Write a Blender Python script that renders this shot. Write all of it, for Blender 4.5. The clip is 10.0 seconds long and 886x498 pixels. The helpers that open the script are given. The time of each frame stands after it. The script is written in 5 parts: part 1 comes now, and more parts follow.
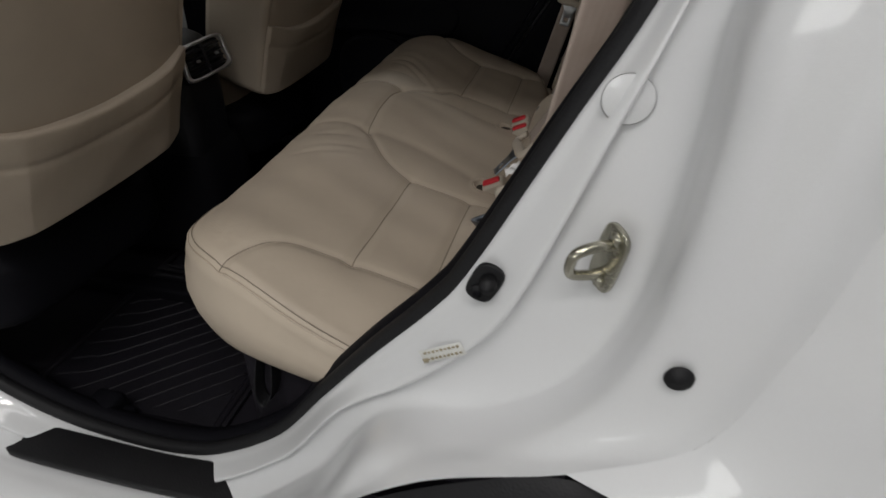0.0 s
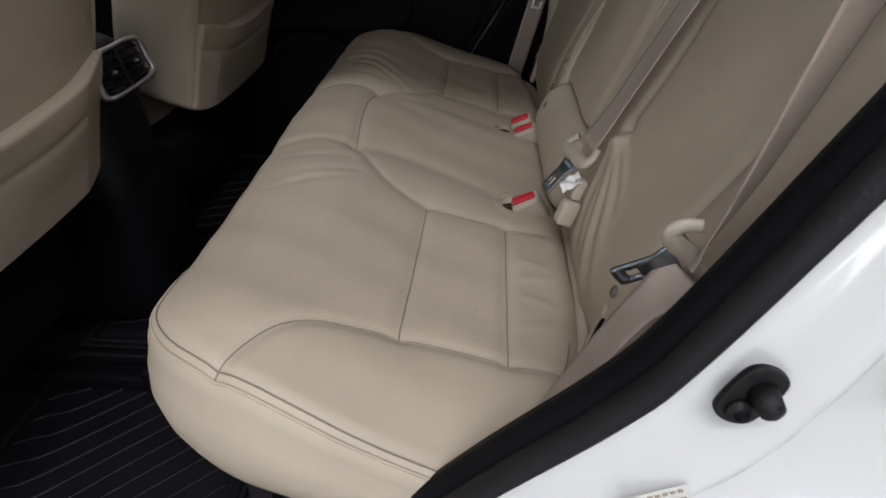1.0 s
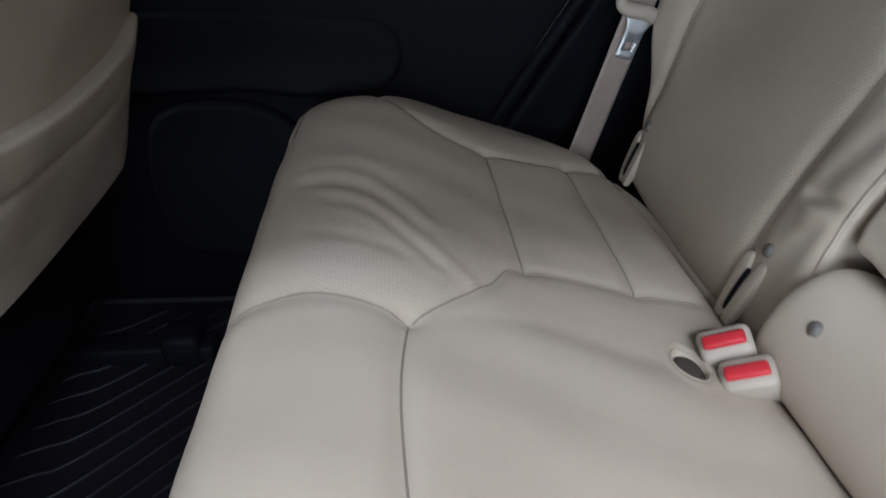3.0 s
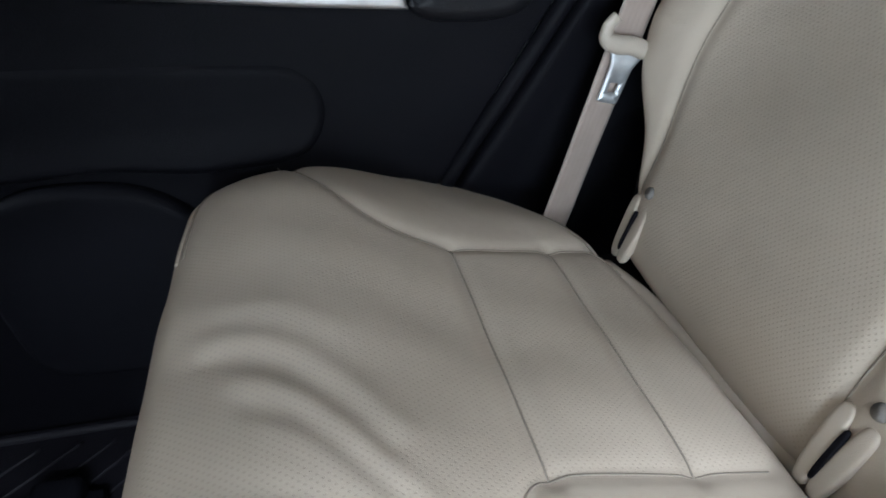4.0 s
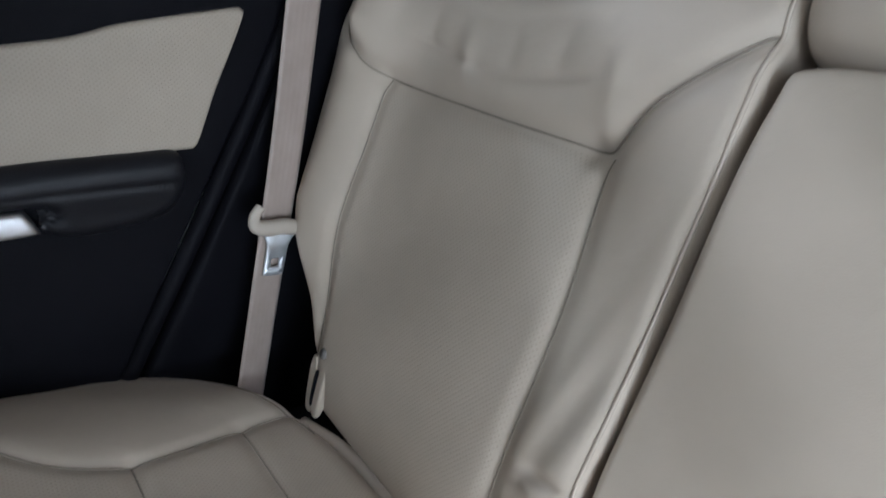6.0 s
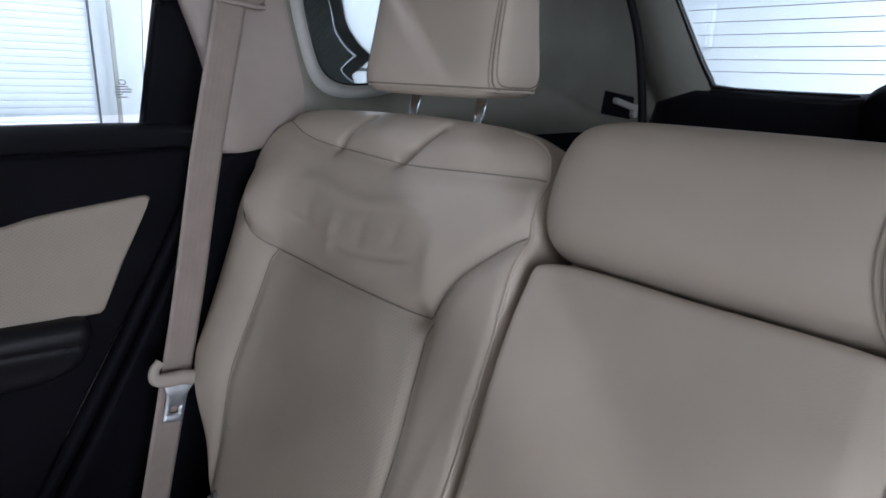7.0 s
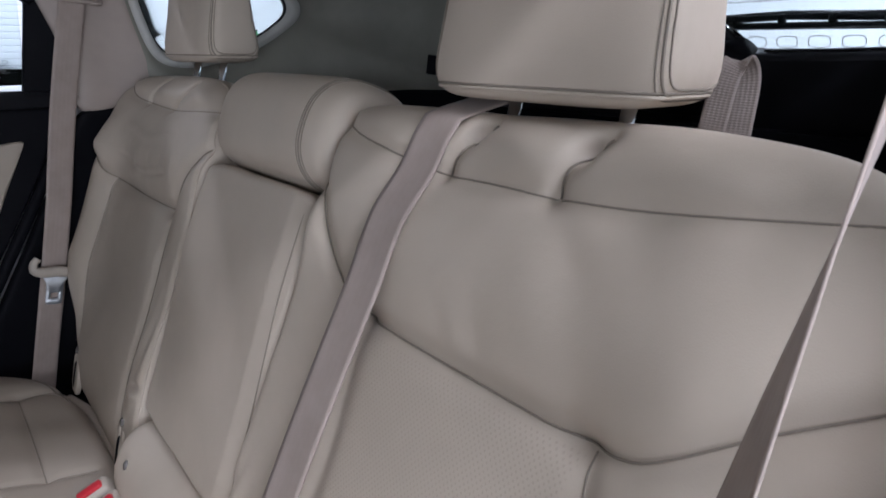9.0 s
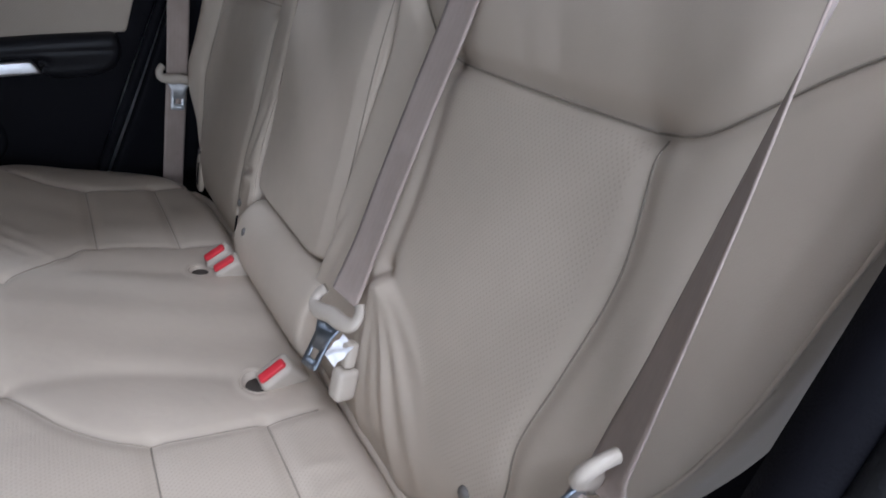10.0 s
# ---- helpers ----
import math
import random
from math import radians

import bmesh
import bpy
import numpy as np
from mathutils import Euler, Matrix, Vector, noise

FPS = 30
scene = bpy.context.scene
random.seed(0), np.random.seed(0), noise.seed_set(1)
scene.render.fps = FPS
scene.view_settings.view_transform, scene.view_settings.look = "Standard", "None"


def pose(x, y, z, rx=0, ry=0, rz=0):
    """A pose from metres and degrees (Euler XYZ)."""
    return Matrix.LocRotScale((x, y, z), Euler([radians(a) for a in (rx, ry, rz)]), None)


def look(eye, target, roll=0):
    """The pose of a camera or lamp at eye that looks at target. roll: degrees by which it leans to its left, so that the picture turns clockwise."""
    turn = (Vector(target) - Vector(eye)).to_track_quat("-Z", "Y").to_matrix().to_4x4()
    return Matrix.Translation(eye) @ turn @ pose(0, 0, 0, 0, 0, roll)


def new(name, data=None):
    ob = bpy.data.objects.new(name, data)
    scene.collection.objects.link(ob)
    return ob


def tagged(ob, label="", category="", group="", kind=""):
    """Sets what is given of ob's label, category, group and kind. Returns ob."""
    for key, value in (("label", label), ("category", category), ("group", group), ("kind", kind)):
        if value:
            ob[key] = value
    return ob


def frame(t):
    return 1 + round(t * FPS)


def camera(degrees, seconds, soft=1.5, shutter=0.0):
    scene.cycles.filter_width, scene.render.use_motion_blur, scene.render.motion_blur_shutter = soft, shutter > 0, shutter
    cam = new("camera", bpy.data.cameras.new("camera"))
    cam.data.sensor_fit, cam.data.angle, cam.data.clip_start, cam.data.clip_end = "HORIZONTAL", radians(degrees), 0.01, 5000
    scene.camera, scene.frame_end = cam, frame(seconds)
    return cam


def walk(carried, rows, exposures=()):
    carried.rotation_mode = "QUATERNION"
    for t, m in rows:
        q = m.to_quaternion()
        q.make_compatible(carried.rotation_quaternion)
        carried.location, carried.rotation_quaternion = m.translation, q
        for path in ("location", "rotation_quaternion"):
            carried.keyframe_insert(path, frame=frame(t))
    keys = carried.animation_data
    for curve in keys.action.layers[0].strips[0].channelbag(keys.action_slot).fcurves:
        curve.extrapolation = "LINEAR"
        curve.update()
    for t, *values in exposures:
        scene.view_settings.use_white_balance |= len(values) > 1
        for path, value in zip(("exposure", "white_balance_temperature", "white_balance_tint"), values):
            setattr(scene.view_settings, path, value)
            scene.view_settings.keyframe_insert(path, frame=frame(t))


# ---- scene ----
cam = camera(72.3, 10.0, soft=1.6, shutter=0.2)

EXPOSURES = [(0.0, -2.0, 6900, 12), (0.5, -1.66, 6900, 13), (1.0, -1.28, 6550, 13), (1.5, -0.9, 6150, 12), (2.0, -0.85, 5850, 12), (2.5, -0.75, 5650, 11), (2.7, -0.48, 5650, 10), (4.0, 0.9, 5550, 6), (4.5, 0.88, 5550, 7), (5.0, 0.85, 5550, 8), (5.5, 0.82, 5500, 9), (6.2, 0.4, 5550, 9), (7.5, -0.07, 5750, 19), (8.5, -0.2, 5830, 18), (9.0, -0.29, 5760, 17), (10.0, -0.45, 5560, 15)]
PATH = [
    (0, (0.613, -0.298, 1.281), (0.221, 1.333, 0.193), 0.3),
    (0.5, (0.475, -0.171, 1.231), (0.205, 1.488, 0.147), -0.2),
    (1, (0.385, -0.09, 1.197), (0.278, 1.588, 0.114), -0.2),
    (1.5, (0.342, 0.054, 1.186), (0.347, 1.734, 0.102), -0.3),
    (2, (0.29, 0.237, 1.179), (0.37, 1.916, 0.095), -0.1),
    (2.5, (0.216, 0.471, 1.13), (0.317, 2.151, 0.049), 0.1),
    (2.7, (0.194, 0.564, 1.104), (0.322, 2.249, 0.035), 0.9),
    (3.8, (0.169, 0.941, 1.134), (0.461, 2.538, -0.033), 0.8),
    (4, (0.17, 0.956, 1.119), (0.576, 2.559, -0.006), 1.7),
    (4.5, (0.224, 0.969, 1.125), (0.817, 2.523, 0.015), 0.9),
    (5, (0.254, 0.97, 1.152), (1.079, 2.423, 0.052), 0.8),
    (5.5, (0.25, 0.958, 1.188), (1.268, 2.333, 0.152), 2.3),
    (6, (0.255, 0.918, 1.251), (1.398, 2.297, 0.362), 2.8),
    (6.2, (0.249, 0.898, 1.285), (1.451, 2.279, 0.48), 3.3),
    (7.3, (0.298, 0.693, 1.357), (1.617, 2.106, 0.843), 1.4),
    (7.5, (0.31, 0.628, 1.36), (1.626, 2.045, 0.851), 1.2),
    (8, (0.361, 0.434, 1.358), (1.679, 1.851, 0.857), 1.0),
    (8.5, (0.397, 0.296, 1.352), (1.7, 1.716, 0.818), 0.4),
    (9, (0.39, 0.221, 1.348), (1.62, 1.665, 0.715), -0.4),
    (9.5, (0.382, 0.177, 1.292), (1.446, 1.649, 0.456), -0.9),
    (10, (0.347, 0.149, 1.239), (1.234, 1.651, 0.262), -1.2),
]
walk(cam, [(t, look(e, g, r)) for t, e, g, r in PATH], EXPOSURES)

# ---- light ----
world = bpy.data.worlds.new("world")
scene.world = world
world.use_nodes = True
wn = world.node_tree
wbg = wn.nodes["Background"]
wbg.inputs["Color"].default_value = (0.80, 0.88, 1.0, 1)
wbg.inputs["Strength"].default_value = 0.35


def tube_lamp(x, y, z, length, power, turn=0.0, width=0.16):
    d = bpy.data.lights.new("tube_light", "AREA")
    d.shape, d.size, d.size_y, d.energy = "RECTANGLE", length, width, power
    d.color = (0.95, 0.97, 1.0)
    o = new("tube_light", d)
    o.matrix_world = pose(x, y, z, 0, 0, turn)
    return o


# first three sit by shadow edges on the seats; the rest are added fill
LAMPS = [(0.6, -1.22, 2.95, 1.8, 112), (0.5, -0.50, 2.95, 2.0, 20), (0.8, -1.85, 2.95, 2.0, 55), (1.2, -3.4, 2.95, 2.4, 85), (-0.6, 3.3, 2.95, 1.5, 36), (1.6, 3.3, 2.95, 1.5, 36), (4.0, 0.8, 2.95, 1.5, 110), (-3.8, 0.8, 2.95, 2.0, 60)]
# unseen fill lights in two openings added to the garage walls
FILL_NEAR = (-3.5, -0.3, 0.5, 2.4)
FILL_FRONT = (-0.9, 2.7, 1.0, 2.6)


def fill_light(x, y, z, w, h, power, turn):
    d = bpy.data.lights.new("wall_fill_light", "AREA")
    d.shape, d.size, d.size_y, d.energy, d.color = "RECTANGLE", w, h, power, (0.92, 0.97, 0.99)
    new("wall_fill_light", d).matrix_world = pose(x, y, z, 90, 0, turn)


fill_light((FILL_NEAR[0] + FILL_NEAR[1]) / 2, -6.52, (FILL_NEAR[2] + FILL_NEAR[3]) / 2, FILL_NEAR[1] - FILL_NEAR[0], FILL_NEAR[3] - FILL_NEAR[2], 255, 0)
fill_light(-5.52, (FILL_FRONT[0] + FILL_FRONT[1]) / 2, (FILL_FRONT[2] + FILL_FRONT[3]) / 2, FILL_FRONT[1] - FILL_FRONT[0], FILL_FRONT[3] - FILL_FRONT[2], 60, -90)
for lx, ly, lz, ll, lp in LAMPS:
    tube_lamp(lx, ly, lz, ll, lp)

# ---- materials ----


class Nodes:
    """Short-hand for building one node material."""

    def __init__(self, name):
        self.m = bpy.data.materials.new(name)
        self.m.use_nodes = True
        self.t = self.m.node_tree
        self.b = self.t.nodes["Principled BSDF"]
        self.co = self.t.nodes.new("ShaderNodeTexCoord").outputs["Object"]

    def add(self, kind, ins=(), operation="", data_type="", attribute_name=""):
        n = self.t.nodes.new(kind)
        if operation:
            n.operation = operation
        if data_type:
            n.data_type = data_type
        if attribute_name:
            n.attribute_name = attribute_name
        for k, v in dict(ins).items():
            if isinstance(v, bpy.types.NodeSocket):
                self.t.links.new(v, n.inputs[k])
            else:
                n.inputs[k].default_value = v
        return n

    def math(self, op, a, b=0.0):
        return self.add("ShaderNodeMath", {0: a, 1: b}, operation=op).outputs[0]

    def noise(self, scale, detail=3.0, rough=0.55, co=None):
        return self.add("ShaderNodeTexNoise", {"Vector": co or self.co, "Scale": scale, "Detail": detail, "Roughness": rough}).outputs["Fac"]

    def ramp(self, fac, stops):
        n = self.add("ShaderNodeValToRGB", {"Fac": fac})
        e = n.color_ramp.elements
        e[0].position, e[0].color = stops[0][0], (*stops[0][1], 1)
        e[1].position, e[1].color = stops[-1][0], (*stops[-1][1], 1)
        for p, c in stops[1:-1]:
            q = e.new(p)
            q.color = (*c, 1)
        return n.outputs["Color"]

    def mix(self, fac, a, b):
        n = self.add("ShaderNodeMix", {0: fac}, data_type="RGBA")
        for k, v in ((6, a), (7, b)):
            if isinstance(v, bpy.types.NodeSocket):
                self.t.links.new(v, n.inputs[k])
            else:
                n.inputs[k].default_value = (*v, 1)
        return n.outputs[2]

    def bump(self, height, strength, dist, normal=None):
        ins = {"Height": height, "Strength": strength, "Distance": dist}
        if normal:
            ins["Normal"] = normal
        return self.add("ShaderNodeBump", ins).outputs["Normal"]

    def put(self, **ins):
        for k, v in ins.items():
            k = k.replace("_", " ")
            if isinstance(v, bpy.types.NodeSocket):
                self.t.links.new(v, self.b.inputs[k])
            else:
                self.b.inputs[k].default_value = (*v, 1) if isinstance(v, tuple) else v
        return self.m


def leather(name, col, perforated=False, axes=(0, 1), rough=0.5):
    n = Nodes(name)
    big = n.noise(6, 3)
    pores = n.add("ShaderNodeTexVoronoi", {"Vector": n.co, "Scale": 900.0}).outputs["Distance"]
    fine = n.noise(1500, 2)
    wear = n.noise(28, 4, 0.65)
    c = n.ramp(big, [(0.3, tuple(v * 0.93 for v in col)), (0.7, tuple(min(1, v * 1.05) for v in col))])
    c = n.mix(n.math("MULTIPLY", wear, 0.12), c, tuple(v * 0.72 for v in col))
    bump = n.bump(n.math("ADD", n.math("MULTIPLY", pores, 0.6), n.math("MULTIPLY", fine, 0.4)), 0.22, 0.0006)
    soft = n.bump(n.noise(40, 2), 0.15, 0.004, bump)
    r = n.add("ShaderNodeMapRange", {"Value": wear, "To Min": rough - 0.07, "To Max": rough + 0.09}).outputs[0]
    nor = soft
    if perforated:
        sep = n.add("ShaderNodeSeparateXYZ", {"Vector": n.co})
        u = n.math("SINE", n.math("MULTIPLY", sep.outputs[axes[0]], 2 * math.pi / 0.0066))
        v = n.math("SINE", n.math("MULTIPLY", sep.outputs[axes[1]], 2 * math.pi / 0.0050))
        dots = n.math("MULTIPLY", u, v)
        dots = n.add("ShaderNodeMapRange", {"Value": dots, "From Min": 0.45, "From Max": 0.75}).outputs[0]
        mask = n.add("ShaderNodeAttribute", attribute_name="perf").outputs["Fac"]
        dots = n.math("MULTIPLY", dots, mask)
        c = n.mix(n.math("MULTIPLY", dots, 0.20), c, tuple(v2 * 0.34 for v2 in col))
        nor = n.bump(n.math("SUBTRACT", 1.0, dots), 0.28, 0.0012, soft)
    return n.put(Base_Color=c, Roughness=r, Normal=nor, Specular_IOR_Level=0.32)


BEIGE = (0.46, 0.388, 0.308)
M_LEATHER = leather("beige_leather", BEIGE)
M_PERF = leather("perforated_leather", BEIGE, True)
M_SEAM = leather("seam_thread", tuple(v * 0.5 for v in BEIGE), rough=0.7)
M_VINYL = leather("seatback_vinyl", tuple(v * 0.93 for v in BEIGE), rough=0.45)


def plastic(name, col, rough=0.5, grain=700, strength=0.25, spec=0.4, lo=0.88, hi=1.1):
    n = Nodes(name)
    w = n.noise(9, 4)
    c = n.ramp(w, [(0.3, tuple(v * lo for v in col)), (0.72, tuple(v * hi for v in col))])
    b = n.bump(n.add("ShaderNodeTexVoronoi", {"Vector": n.co, "Scale": float(grain)}).outputs["Distance"], strength, 0.0008)
    r = n.add("ShaderNodeMapRange", {"Value": n.noise(35, 4), "To Min": rough - 0.08, "To Max": rough + 0.1}).outputs[0]
    return n.put(Base_Color=c, Roughness=r, Normal=b, Specular_IOR_Level=spec)


M_BLACK = plastic("black_grained_plastic", (0.0050, 0.0049, 0.0068), 0.6, spec=0.08)
M_BLACK2 = plastic("soft_black_trim", (0.009, 0.009, 0.0115), 0.45, spec=0.28)
M_RUBBER = plastic("black_rubber", (0.0085, 0.0085, 0.0095), 0.55, 350, 0.4, 0.25)
M_MAT = plastic("black_mat_rubber", (0.0088, 0.0080, 0.0110), 0.5, 350, 0.4, 0.22)
M_GLOSSBLACK = plastic("gloss_black", (0.01, 0.01, 0.011), 0.2, 200, 0.02)
M_BEIGE_PL = plastic("beige_plastic", (0.42, 0.365, 0.30), 0.5)
M_PILLAR = plastic("rosy_beige_pillar_plastic", (0.37, 0.305, 0.262), 0.55, 900, 0.2)
M_GREY_PL = plastic("pale_grey_pillar_plastic", (0.45, 0.44, 0.40), 0.55, 900, 0.15)
M_OLIVE = plastic("cargo_trim_plastic", (0.24, 0.23, 0.19), 0.6, 800, 0.2)
M_LINER = plastic("roof_liner_fabric", (0.42, 0.39, 0.34), 0.9, 1200, 0.3)
M_RED = plastic("red_button", (0.50, 0.025, 0.035), 0.42, 400, 0.05)
M_WALL = plastic("white_painted_wall", (0.80, 0.82, 0.83), 0.75, 120, 0.04, lo=0.97, hi=1.02)
M_GREYPLATE = plastic("grey_dot_plug", (0.16, 0.145, 0.13), 0.6)
M_TAG = plastic("white_cloth_tag", (0.75, 0.74, 0.74), 0.8, 900, 0.3)
M_BLUE = plastic("blue_plastic", (0.03, 0.10, 0.45), 0.4)
M_GREEN = plastic("green_plastic", (0.05, 0.28, 0.10), 0.4)
M_YELLOW = plastic("yellow_cloth", (0.65, 0.60, 0.06), 0.8)
# brown that stands for the shade inside the buckle pockets
M_POCKET_SHADE = plastic("pocket_shade_brown", (0.075, 0.062, 0.052), 0.85, 500, 0.5, 0.1)
M_DARKGREY = plastic("dark_grey_steel", (0.09, 0.09, 0.095), 0.5)
M_CREAM = plastic("aged_label_paper", (0.62, 0.56, 0.42), 0.7)
M_INK = plastic("label_ink", (0.30, 0.26, 0.18), 0.7)
M_LABEL = plastic("label_film", (0.60, 0.60, 0.57), 0.3)


def carpet():
    n = Nodes("black_carpet")
    f = n.noise(420, 4, 0.7)
    c = n.ramp(f, [(0.3, (0.009, 0.0078, 0.011)), (0.75, (0.017, 0.015, 0.020))])
    return n.put(Base_Color=c, Roughness=0.95, Normal=n.bump(f, 0.6, 0.003), Specular_IOR_Level=0.15)


M_CARPET = carpet()


def car_paint():
    n = Nodes("white_car_paint")
    flake = n.noise(2200, 2)
    c = n.ramp(flake, [(0.3, (0.59, 0.595, 0.60)), (0.7, (0.65, 0.655, 0.66))])
    dirt = n.noise(5, 5, 0.6)
    dirt = n.add("ShaderNodeMapRange", {"Value": dirt, "From Min": 0.55, "From Max": 0.8, "To Max": 0.16}).outputs[0]
    c = n.mix(dirt, c, (0.52, 0.51, 0.47))
    n.put(Coat_Weight=1.0, Coat_Roughness=0.04)
    return n.put(Base_Color=c, Roughness=0.35, Normal=n.bump(n.noise(30, 2), 0.04, 0.003))


M_PAINT = car_paint()


def metal(name, col, rough, brushed=False):
    n = Nodes(name)
    w = n.noise(60, 4, 0.6)
    r = n.add("ShaderNodeMapRange", {"Value": w, "To Min": max(0.03, rough - 0.08), "To Max": rough + 0.1}).outputs[0]
    c = n.ramp(w, [(0.3, tuple(v * 0.85 for v in col)), (0.7, col)])
    if brushed:
        mp = n.add("ShaderNodeMapping", {"Vector": n.co, "Scale": (4, 300, 300)}).outputs[0]
        return n.put(Base_Color=c, Roughness=r, Metallic=1.0, Normal=n.bump(n.noise(8, 3, co=mp), 0.08, 0.001))
    return n.put(Base_Color=c, Roughness=r, Metallic=1.0)


M_CHROME = metal("chrome_steel", (0.72, 0.73, 0.75), 0.14)
M_NECK = metal("dark_latch_steel", (0.27, 0.30, 0.34), 0.33)
M_STEEL = metal("dull_steel", (0.86, 0.88, 0.90), 0.6)
M_ZINC = metal("yellowish_zinc_steel", (0.46, 0.44, 0.36), 0.24)
M_SILVER = metal("satin_silver_trim", (0.78, 0.78, 0.80), 0.38, True)


def webbing(name="belt_webbing", dark=1.0, pitch=900, coarse=0.12, relief=0.09):
    n = Nodes(name)
    sep = n.add("ShaderNodeSeparateXYZ", {"Vector": n.add("ShaderNodeTexCoord").outputs["UV"]})
    ribs = n.math("SINE", n.math("MULTIPLY", sep.outputs[0], 2 * math.pi * 6))
    weave = n.math("SINE", n.math("MULTIPLY", sep.outputs[1], 2 * math.pi * pitch))
    h = n.math("ADD", n.math("MULTIPLY", ribs, 0.6), n.math("MULTIPLY", weave, coarse))
    dirt = n.noise(22, 4, 0.6)
    c = n.ramp(dirt, [(0.3, (0.36 * dark, 0.285 * dark, 0.24 * dark)), (0.7, (0.44 * dark, 0.352 * dark, 0.30 * dark))])
    c = n.mix(n.math("MULTIPLY", n.math("ADD", ribs, 1.0), 0.035), c, (0.24, 0.195, 0.17))
    return n.put(Base_Color=c, Roughness=0.62, Normal=n.bump(h, relief, 0.0008), Sheen_Weight=0.08, Sheen_Roughness=0.4)


M_WEB = webbing(dark=0.8)
M_STRAP = webbing("coarse_strap_webbing", 0.33, 520, 0.5, 0.22)


def glass(name, tint):
    n = Nodes(name)
    clear = n.add("ShaderNodeBsdfTransparent", {"Color": (*tint, 1)})
    gloss = n.add("ShaderNodeBsdfGlossy", {"Roughness": n.add("ShaderNodeMapRange", {"Value": n.noise(7, 4, 0.6), "To Min": 0.01, "To Max": 0.04}).outputs[0]})
    fr = n.add("ShaderNodeFresnel", {"IOR": 1.3})
    mx = n.add("ShaderNodeMixShader", {0: fr.outputs[0], 1: clear.outputs[0], 2: gloss.outputs[0]})
    n.t.links.new(mx.outputs[0], n.t.nodes["Material Output"].inputs["Surface"])
    return n.m



M_GLASS = glass("clear_car_glass", (0.93, 0.97, 0.97))


def roller():
    n = Nodes("white_ribbed_cladding")
    c = n.ramp(n.noise(3, 4), [(0.3, (0.74, 0.77, 0.80)), (0.7, (0.82, 0.84, 0.86))])
    return n.put(Base_Color=c, Roughness=0.5)


M_CLAD = roller()


def concrete():
    n = Nodes("grey_garage_floor")
    c = n.ramp(n.noise(2.5, 6, 0.65), [(0.3, (0.26, 0.26, 0.255)), (0.7, (0.36, 0.355, 0.345))])
    return n.put(Base_Color=c, Roughness=0.55, Normal=n.bump(n.noise(60, 4), 0.2, 0.002))


M_FLOOR = concrete()

# ---- mesh helpers ----


def thing(name, label, category, group="", kind=""):
    return tagged(new(name), label, category, group, kind)


def mesh_object(name, verts, faces, mat, parent=None, label="", smooth=True, m=None):
    me = bpy.data.meshes.new(name)
    me.from_pydata([tuple(map(float, v)) for v in verts], [], [tuple(map(int, f)) for f in faces])
    me.update()
    if smooth:
        me.shade_smooth()
    me.materials.append(mat)
    o = new(name, me)
    o.parent = parent
    if m is not None:
        o.matrix_local = m
    if label:
        o["label"] = label
    return o


def part(name, bm, mat, parent=None, label="", smooth=True, m=None):
    me = bpy.data.meshes.new(name)
    bm.to_mesh(me)
    bm.free()
    if smooth:
        me.shade_smooth()
    me.materials.append(mat)
    o = new(name, me)
    o.parent = parent
    if m is not None:
        o.matrix_local = m
    if label:
        o["label"] = label
    return o


def spline(pts, n, closed=False):
    """n points at even steps along a Catmull-Rom curve through pts."""
    p = np.array(pts, float)
    k = len(p)
    if closed:
        q = np.vstack([p[-1], p, p[0], p[1]])
        segs = k
    else:
        q = np.vstack([2 * p[0] - p[1], p, 2 * p[-1] - p[-2]])
        segs = k - 1
    t = np.linspace(0, 1, 24, endpoint=False)[:, None]
    out = []
    for i in range(segs):
        a, b, c, d = q[i:i + 4]
        out.append(0.5 * (2 * b + (c - a) * t + (2 * a - 5 * b + 4 * c - d) * t ** 2 + (3 * b - a - 3 * c + d) * t ** 3))
    out = np.vstack(out + ([p[:1]] if closed else [p[-1:]]))
    s = np.concatenate([[0], np.cumsum(np.linalg.norm(np.diff(out, axis=0), axis=1))])
    w = np.linspace(0, s[-1], n, endpoint=not closed)
    return np.stack([np.interp(w, s, out[:, j]) for j in range(out.shape[1])], 1)


def dist_to(P, line):
    """Distance of each 2D point to a densely sampled line."""
    out = np.empty(len(P))
    for i in range(0, len(P), 4000):
        q = P[i:i + 4000]
        out[i:i + 4000] = np.sqrt(((q[:, None, :] - line[None]) ** 2).sum(2).min(1))
    return out


def inside(P, poly):
    r = np.zeros(len(P), bool)
    x, y = P[:, 0], P[:, 1]
    for (x0, y0), (x1, y1) in zip(poly, np.roll(poly, -1, 0)):
        c = ((y0 > y) != (y1 > y)) & (x < (x1 - x0) * (y - y0) / (y1 - y0 + 1e-12) + x0)
        r ^= c
    return r


